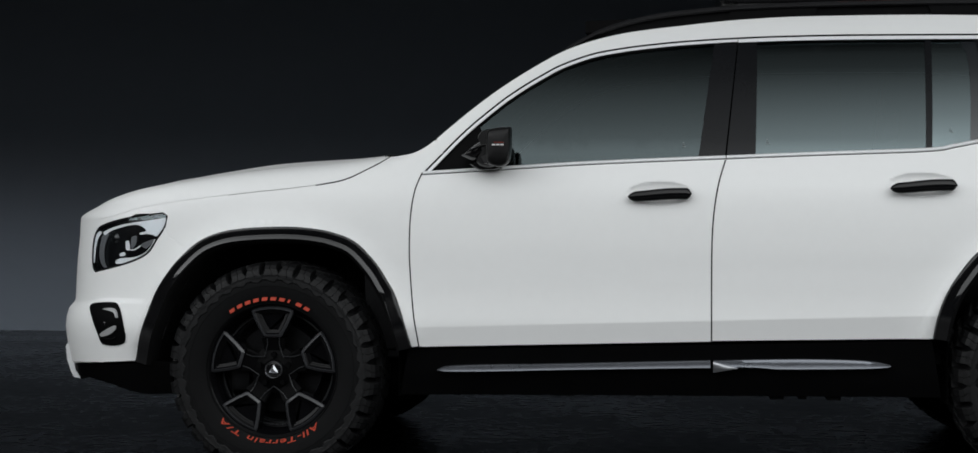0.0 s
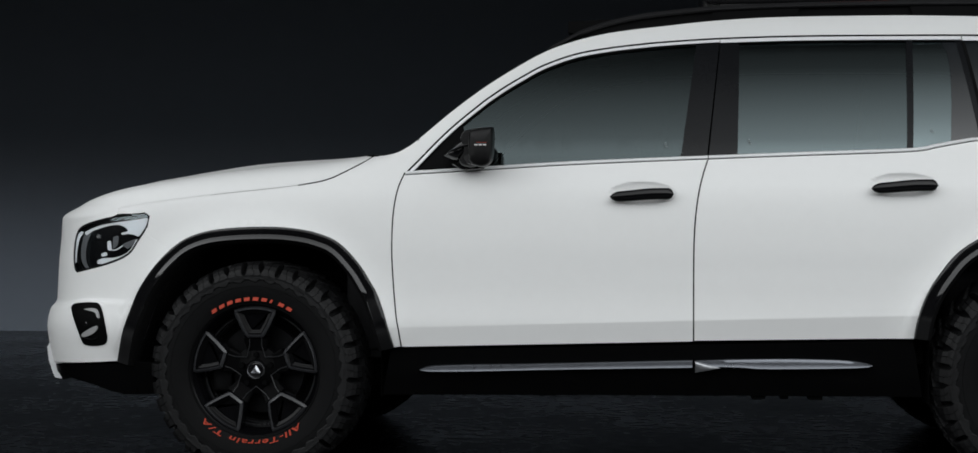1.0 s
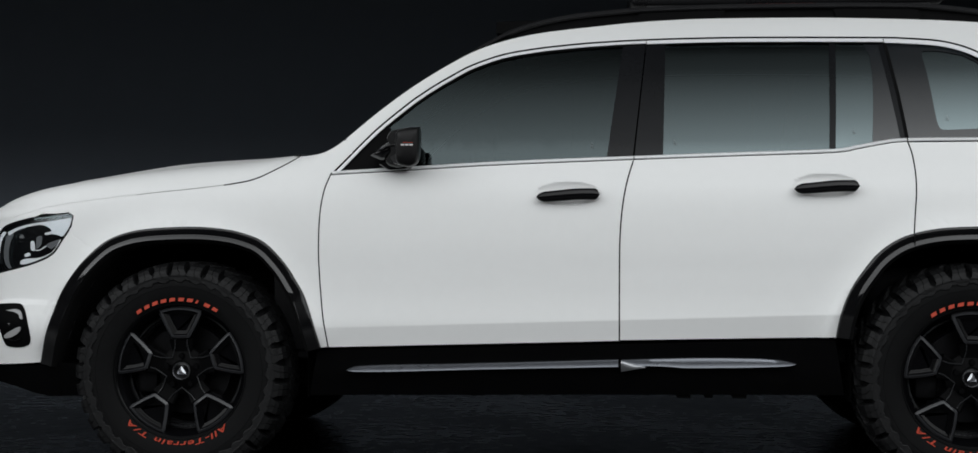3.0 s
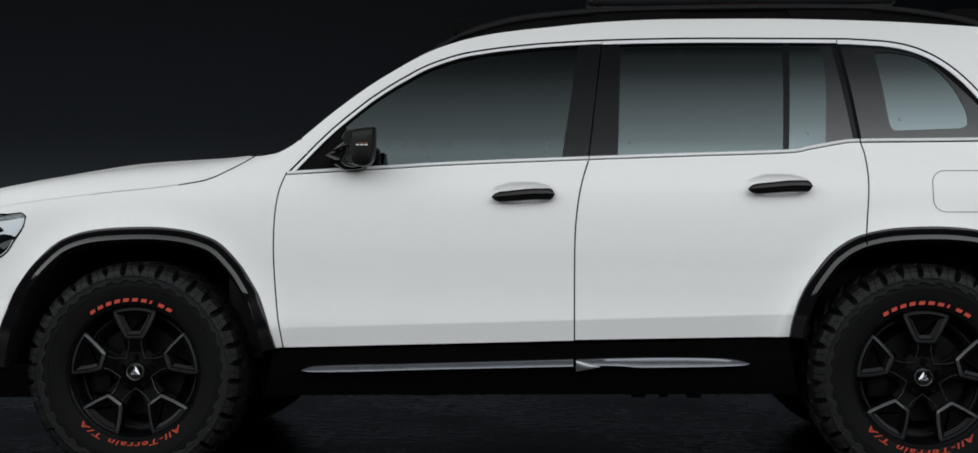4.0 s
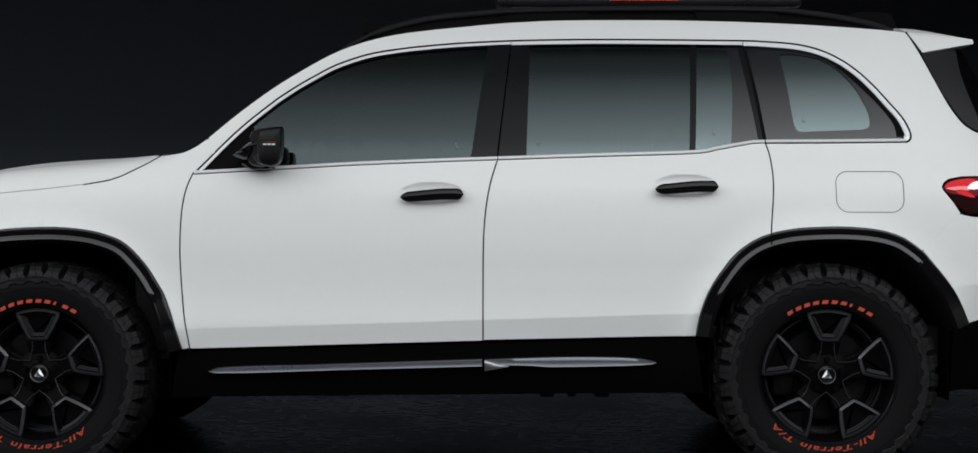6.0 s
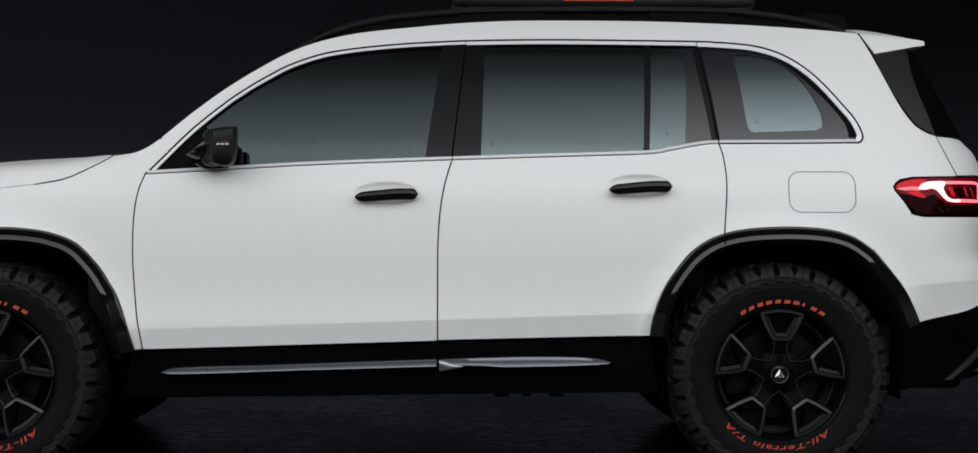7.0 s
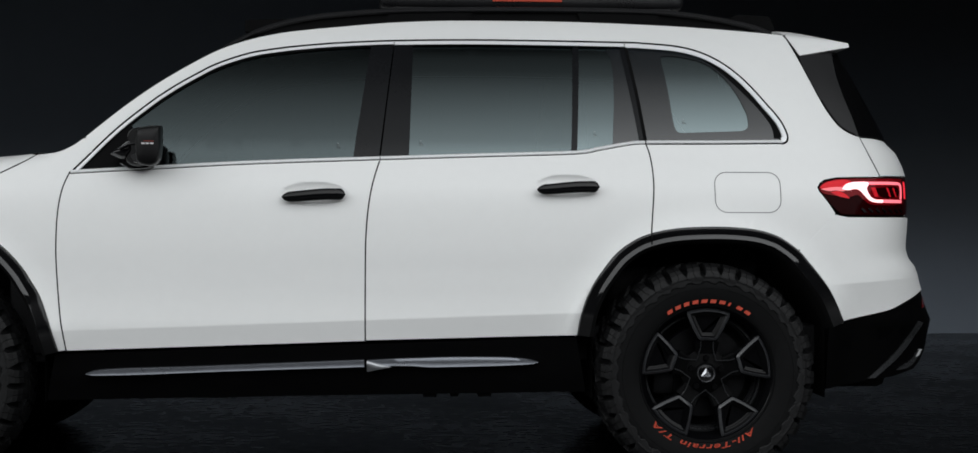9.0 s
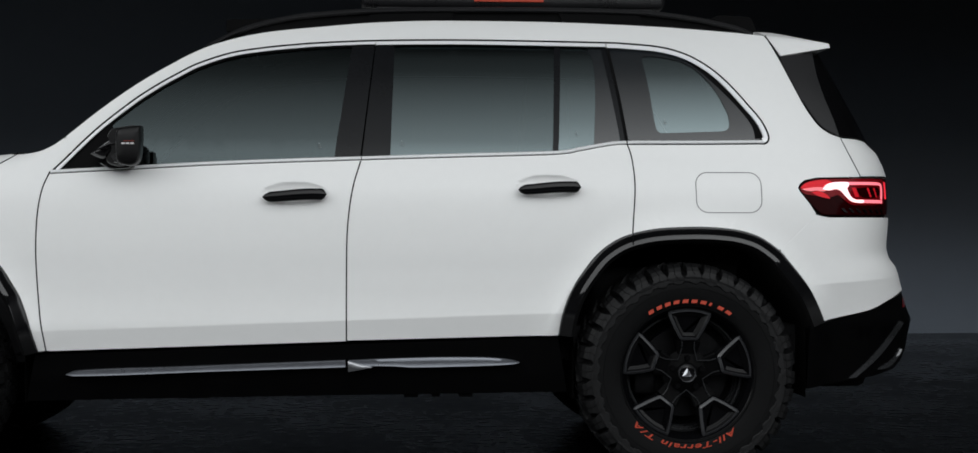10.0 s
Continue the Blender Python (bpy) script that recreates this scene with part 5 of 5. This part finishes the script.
    f = panel("fog_lamp", fog, BLACK_SATIN, BODY, side, 0.003, 0.02, 0.03, 0, (), "black fog lamp surround")
    rim = shrunk(clean(fog), 0.014)
    panel("fog_recess", rim, BLACK_GLOSS, f, side, lambda x, z: 0.006 - 0.02 * min(1, math.dist((x, z), (-0.655, 0.55)) / 0.06), 0.004, 0.02, 0)
    # pale arc drawn in as the highlight on the bowl's upper side
    panel("fog_edge", spline([(-0.666, 0.606), (-0.63, 0.611), (-0.605, 0.604), (-0.595, 0.577), (-0.605, 0.577), (-0.617, 0.596), (-0.666, 0.606)], 4), FOG_LENS, f, side, 0.010, 0.01, 0.02, 0)
    panel("fog_lens", spline([(-0.674, 0.511), (-0.656, 0.524), (-0.608, 0.546), (-0.606, 0.53), (-0.634, 0.510), (-0.668, 0.502), (-0.674, 0.511)], 4), FOG_LENS, f, side, 0.009, 0.006, 0.02, 0, (), "bright fog lamp reflector")
    band("fog_bow", spline([(-0.668, 0.499), (-0.635, 0.491), (-0.606, 0.501)], 5), 0.004, STEEL, f, side, 0.010, 0.006, 0.02)


def tail_lamp(side):
    lamp = panel("tail_lamp", LAMP_R, RED_DARK, BODY, side, -0.003, 0.02, 0.04, 0.003, (), "dark red tail lamp with lit pinkish light guide")
    piece = lambda nm, pts, mt, lift, lb="", n=4: panel(nm, spline(pts + pts[:1], n), mt, lamp, side, lift, 0.003, 0.03, 0, (), lb)
    piece("red_lens", [(3.249, 1.060), (3.256, 1.070), (3.268, 1.078), (3.302, 1.089), (3.345, 1.0945), (3.60, 1.099), (3.618, 1.090), (3.618, 1.016), (3.600, 1.004), (3.46, 1.000), (3.42, 1.018), (3.395, 1.036), (3.36, 1.028), (3.30, 1.034), (3.262, 1.042)], RED_GLASS, 0.0, "red lamp lens")
    piece("lit_wedge", [(3.252, 1.062), (3.268, 1.077), (3.302, 1.0875), (3.350, 1.092), (3.374, 1.084), (3.352, 1.076), (3.332, 1.060), (3.300, 1.060), (3.272, 1.056)], RED_BRIGHT, 0.0012, "bright red lamp band")
    piece("pale_wedge", [(3.254, 1.0570), (3.275, 1.0605), (3.304, 1.0640), (3.336, 1.0640), (3.346, 1.0560), (3.338, 1.0490), (3.312, 1.0520), (3.284, 1.0500)], GUIDE_PALE, 0.0018, "pale pink lit wedge")
    piece("lower_glow", [(3.290, 1.046), (3.318, 1.050), (3.345, 1.040), (3.362, 1.024), (3.340, 1.026), (3.312, 1.034)], RED_BRIGHT, 0.0012)
    piece("light_guide", [(3.334, 1.057), (3.343, 1.068), (3.358, 1.078), (3.386, 1.0835), (3.440, 1.0840), (3.440, 1.0700), (3.433, 1.061), (3.438, 1.046), (3.450, 1.028), (3.471, 1.0195), (3.500, 1.0195), (3.500, 1.0085), (3.462, 1.0095), (3.440, 1.018), (3.420, 1.037), (3.404, 1.053), (3.384, 1.058), (3.360, 1.053)], GUIDE, 0.0026, "lit white and pink tail light guide", 3)
    band("light_guide", spline([(3.435, 1.0845), (3.50, 1.0860), (3.560, 1.0865), (3.592, 1.0850), (3.604, 1.078), (3.607, 1.062), (3.604, 1.030), (3.600, 1.020)], 5), -0.0105, GUIDE_RED, lamp, side, 0.0024, 0.004, 0.03, "lit pink tail light guide")
    band("light_guide", spline([(3.602, 1.0195), (3.560, 1.0195), (3.49, 1.0195)], 5), 0.0115, GUIDE_RED, lamp, side, 0.0022, 0.004, 0.03, "lit pink tail light guide")
    piece("lamp_core", [(3.470, 1.062), (3.575, 1.068), (3.580, 1.034), (3.500, 1.027)], RED_DARK, 0.0012, "dark red lamp core")
    for x0, x1 in ((3.452, 3.470), (3.520, 3.530), (3.552, 3.560)):
        panel("core_line", [(x0, 1.064), (x1, 1.064), (x1 + 0.012, 1.030), (x0 + 0.014, 1.030)], RED_BRIGHT, lamp, side, 0.0020, 0.002, 0.03, 0)
    panel("rear_fillet", [(3.6255, 1.090), (3.640, 1.090), (3.638, 1.024), (3.6235, 1.026)], GUIDE_END, lamp, side, 0.001, 0.003, 0.03, 0, (), "lit red lamp end")
    for k in range(7):
        x = 3.405 + 0.030 * k
        panel("lamp_slash", [(x, 0.987), (x + 0.010, 0.988), (x + 0.026, 0.972), (x + 0.017, 0.971)], STEEL, lamp, side, 0.003, 0.002, 0.03, 0)


def rear_trims(side):
    low = lambda x, z: half_width(x, max(z, 0.50)) - 0.012 - 0.25 * max(0, 0.55 - z)
    up = spline([(3.468, 0.352), (3.480, 0.362), (3.553, 0.424), (3.605, 0.477), (3.640, 0.520), (3.672, 0.564)], 5)
    panel("diffuser_strip", up + spline([(3.704, 0.556), (3.672, 0.515), (3.636, 0.473), (3.582, 0.420), (3.513, 0.366), (3.500, 0.354)], 5), DIFFUSER_METAL, BODY, side, 0.012, 0.03, 0.02, 0, (), "dull metal rear diffuser edge", low)
    panel("exhaust_trim", spline([(3.588, 0.380), (3.646, 0.385), (3.683, 0.409), (3.717, 0.449)], 5) + spline([(3.705, 0.452), (3.683, 0.440), (3.659, 0.415), (3.614, 0.393)], 5), DIFFUSER_METAL, BODY, side, 0.014, 0.05, 0.02, 0, (), "dull metal exhaust trim", low)
    panel("exhaust_tip", [(3.682, 0.424), (3.700, 0.429), (3.717, 0.450), (3.700, 0.452)], SILVER, BODY, side, 0.017, 0.02, 0.03, 0, (), "bright exhaust tip", low)
    panel("reflector", [(3.715, 0.610), (3.765, 0.615), (3.770, 0.650), (3.725, 0.642)], RED_GLASS, BODY, side, 0.006, 0.01, 0.03, 0, (), "small red rear reflector", low)


for side in (-1, 1):
    for hx, hz in HANDLES:
        handle(side, hx, hz)
    mirror(side)
    sill_strip(side)
    fuel_flap(side)
    headlamp(side)
    tail_lamp(side)
    rear_trims(side)

# metal skid under the nose
part("skid_plate", solid(lambda y: [(x - 0.02 * (1 - (y / 0.70) ** 2), y, z) for x, z in ((-0.886, 0.470), (-0.899, 0.445), (-0.893, 0.395), (-0.879, 0.352), (-0.866, 0.326), (-0.83, 0.322), (-0.84, 0.46))], [-0.70, -0.685, -0.66, -0.4, 0, 0.4, 0.66, 0.685, 0.70]), SILVER, BODY, "bright metal skid plate")

# roof rails and the rack between them
RAIL = spline([(1.034, 1.596), (1.060, 1.618), (1.089, 1.634), (1.173, 1.676), (1.269, 1.708), (1.388, 1.733), (1.507, 1.747), (1.683, 1.760), (1.978, 1.768), (2.378, 1.770), (2.701, 1.765), (2.839, 1.754), (2.955, 1.738), (3.071, 1.715), (3.130, 1.698), (3.170, 1.680)], 4)
for side in (-1, 1):
    rail = part("roof_rail", solid(lambda i: [(RAIL[i][0], side * (0.50 + a * 0.016), RAIL[i][1] - 0.011 + b * 0.011) for a, b in ((-1, -1), (0.8, -1), (1.25, -0.5), (1.3, 0.0), (1, 0.7), (0.4, 1), (-0.4, 1), (-1, 0.7))], range(len(RAIL))), RAIL_BLACK, BODY, "matt black roof rail")
    part("rail_web", solid(lambda i: [(RAIL[i][0], side * (0.492 + a * 0.006), z) for a, z in ((-1, RAIL[i][1] - 0.020), (1, RAIL[i][1] - 0.020), (1, RAIL[i][1] - 0.075), (-1, RAIL[i][1] - 0.075))], range(6, len(RAIL) - 3)), BLACK_DEEP, rail)
    for cut_out in ([(1.640, 1.68), (1.660, 1.712), (1.683, 1.747), (2.01, 1.752), (2.00, 1.742), (1.992, 1.725), (1.975, 1.68)], [(2.760, 1.68), (2.738, 1.712), (2.716, 1.752), (2.400, 1.754), (2.408, 1.742), (2.416, 1.725), (2.432, 1.68)]):
        part("rack_panel", solid(lambda y: [(x, side * y, z) for x, z in cut_out], (0.494, 0.508)), BLACK_SATIN, rail, "matt black rack side panel")
    part("rack_slot", block(1.99, 2.42, *sorted((side * 0.49, side * 0.47)), 1.69, 1.755, 0.002), BLACK_DEEP, rail)

rack = tagged(empty("roof_box"), "low black roof box with an orange-red stripe on the rack", "roof box")
part("tray", block(1.70, 2.78, -0.475, 0.475, 1.752, 1.772, 0.006), BLACK_MATT, rack)
part("box_shell", block(1.637, 2.835, -0.46, 0.46, 1.772, 1.93, 0.025, 3), BOX_BLACK, rack, "satin black box shell")
part("stripe", block(2.08, 2.352, -0.4655, -0.455, 1.796, 1.815, 0.002), RED_LETTER, rack, "orange-red stripe")
part("stripe", block(2.08, 2.352, 0.455, 0.4655, 1.796, 1.815, 0.002), RED_LETTER, rack, "orange-red stripe")
for nm, lb, outline, feet in (
        ("light_bar", "black roof light bar across the front of the roof", [(1.112, 1.684), (1.112, 1.727), (1.117, 1.731), (1.275, 1.735), (1.290, 1.728), (1.290, 1.690)], (1.14, 1.25)),
        ("wind_deflector", "black deflector across the rear of the roof", [(3.010, 1.695), (3.030, 1.752), (3.062, 1.766), (3.088, 1.768), (3.190, 1.763), (3.200, 1.758), (3.226, 1.700), (3.20, 1.690)], (3.06, 3.17))):
    bar = tagged(empty(nm), lb, nm.replace("_", " "))
    part("bar", solid(lambda y: [(x, y, z) for x, z in outline], (-0.36, -0.355, 0.355, 0.36)), BLACK_DEEP, bar)
    for y in (-0.3, 0.3):
        part("foot", block(*feet, y - 0.03, y + 0.03, 1.62, 1.72, 0.005), BLACK_MATT, bar)

# small printed marks on the panes
for x, z in ((1.501, 1.205), (1.798, 1.215), (2.436, 1.252), (2.768, 1.301)):
    for i in range(3):
        w = half_width(x, z)
        part("glass_mark", block(x - 0.006, x + 0.006 - 0.003 * i, -w + 0.0068, -w + 0.0076, z + 0.007 * i - 0.0005, z + 0.007 * i + 0.0010, 0), MARK, BODY, "", False)

# ---- cabin ----
part("cabin_floor", block(0.35, 3.50, -0.72, 0.72, 0.42, 0.55, 0.01), CABIN, BODY)
part("dashboard", block(0.55, 0.95, -0.72, 0.72, 0.72, 1.06, 0.06, 3), CABIN, BODY, "dark dashboard")
part("firewall", block(0.30, 0.56, -0.74, 0.74, 0.45, 1.02, 0.02), CABIN, BODY)


def seat(x, y, w):
    s = part("seat", solid(lambda k: [(x + k[0] + a * k[2], y + b * w * k[3], k[1]) for a, b in ((-0.5, -0.9), (-0.5, 0.9), (-0.3, 1), (0.5, 0.9), (0.5, -0.9), (-0.3, -1))], ((0.0, 0.70, 0.16, 1), (0.06, 0.9, 0.16, 1), (0.11, 1.08, 0.12, 0.95), (0.13, 1.14, 0.09, 0.7))), CABIN, BODY, "dark cloth seat")
    part("seat_cushion", block(x - 0.48, x + 0.06, y - w, y + w, 0.54, 0.76, 0.05, 3), CABIN, s)


for y in (-0.36, 0.36):
    seat(1.42, y, 0.25)
    seat(2.35, y, 0.27)
    seat(3.0, y, 0.22)
bm = turned([(0.012 * math.sin(a), 0.18 + 0.014 * math.cos(a)) for a in [2 * math.pi * i / 10 for i in range(11)]], 40)
bmesh.ops.transform(bm, matrix=Matrix.Translation((1.04, -0.36, 0.95)) @ Matrix.Rotation(radians(-24), 4, "Y") @ Matrix.Rotation(radians(90), 4, "Z"), verts=bm.verts[:])
part("steering_wheel", bm, CABIN, BODY)

# ---- what opens with a door or sits in the side frame belongs to it ----
HOSTS = {"front_door_glass": "front_door", "b_pillar_front": "front_door", "sail_panel": "front_door", "rear_door_glass": "rear_door", "rear_door_light": "rear_door", "b_pillar_rear": "rear_door",
         "window_divider": "rear_door", "c_pillar_trim": "rear_door", "frit": "rear_door", "quarter_glass": "side_frame", "quarter_frit": "side_frame", "quarter_seal": "side_frame",
         "c_pillar_gap": "side_frame", "window_seal": "side_frame", "chrome_trim": "side_frame", "fuel_flap_gap": "side_frame", "belt_trim": "", "door_handle": ""}
kind_of = lambda ob: ob.name.split(".")[0]
middle = lambda ob: sum((v.co for v in ob.data.vertices), Vector()) / len(ob.data.vertices)
bodies = {(kind_of(ob), middle(ob).y < 0): ob for ob in car.children if ob.type == "MESH" and kind_of(ob) in ("front_door", "rear_door", "side_frame")}
for ob in list(car.children):
    if ob.type == "MESH" and kind_of(ob) in HOSTS:
        m = middle(ob)
        host = HOSTS[kind_of(ob)] or ("front_door" if m.x < 1.65 else "rear_door" if m.x < 2.62 else "side_frame")
        ob.parent = bodies[host, m.y < 0]
        for child in list(ob.children):
            child.parent = ob.parent
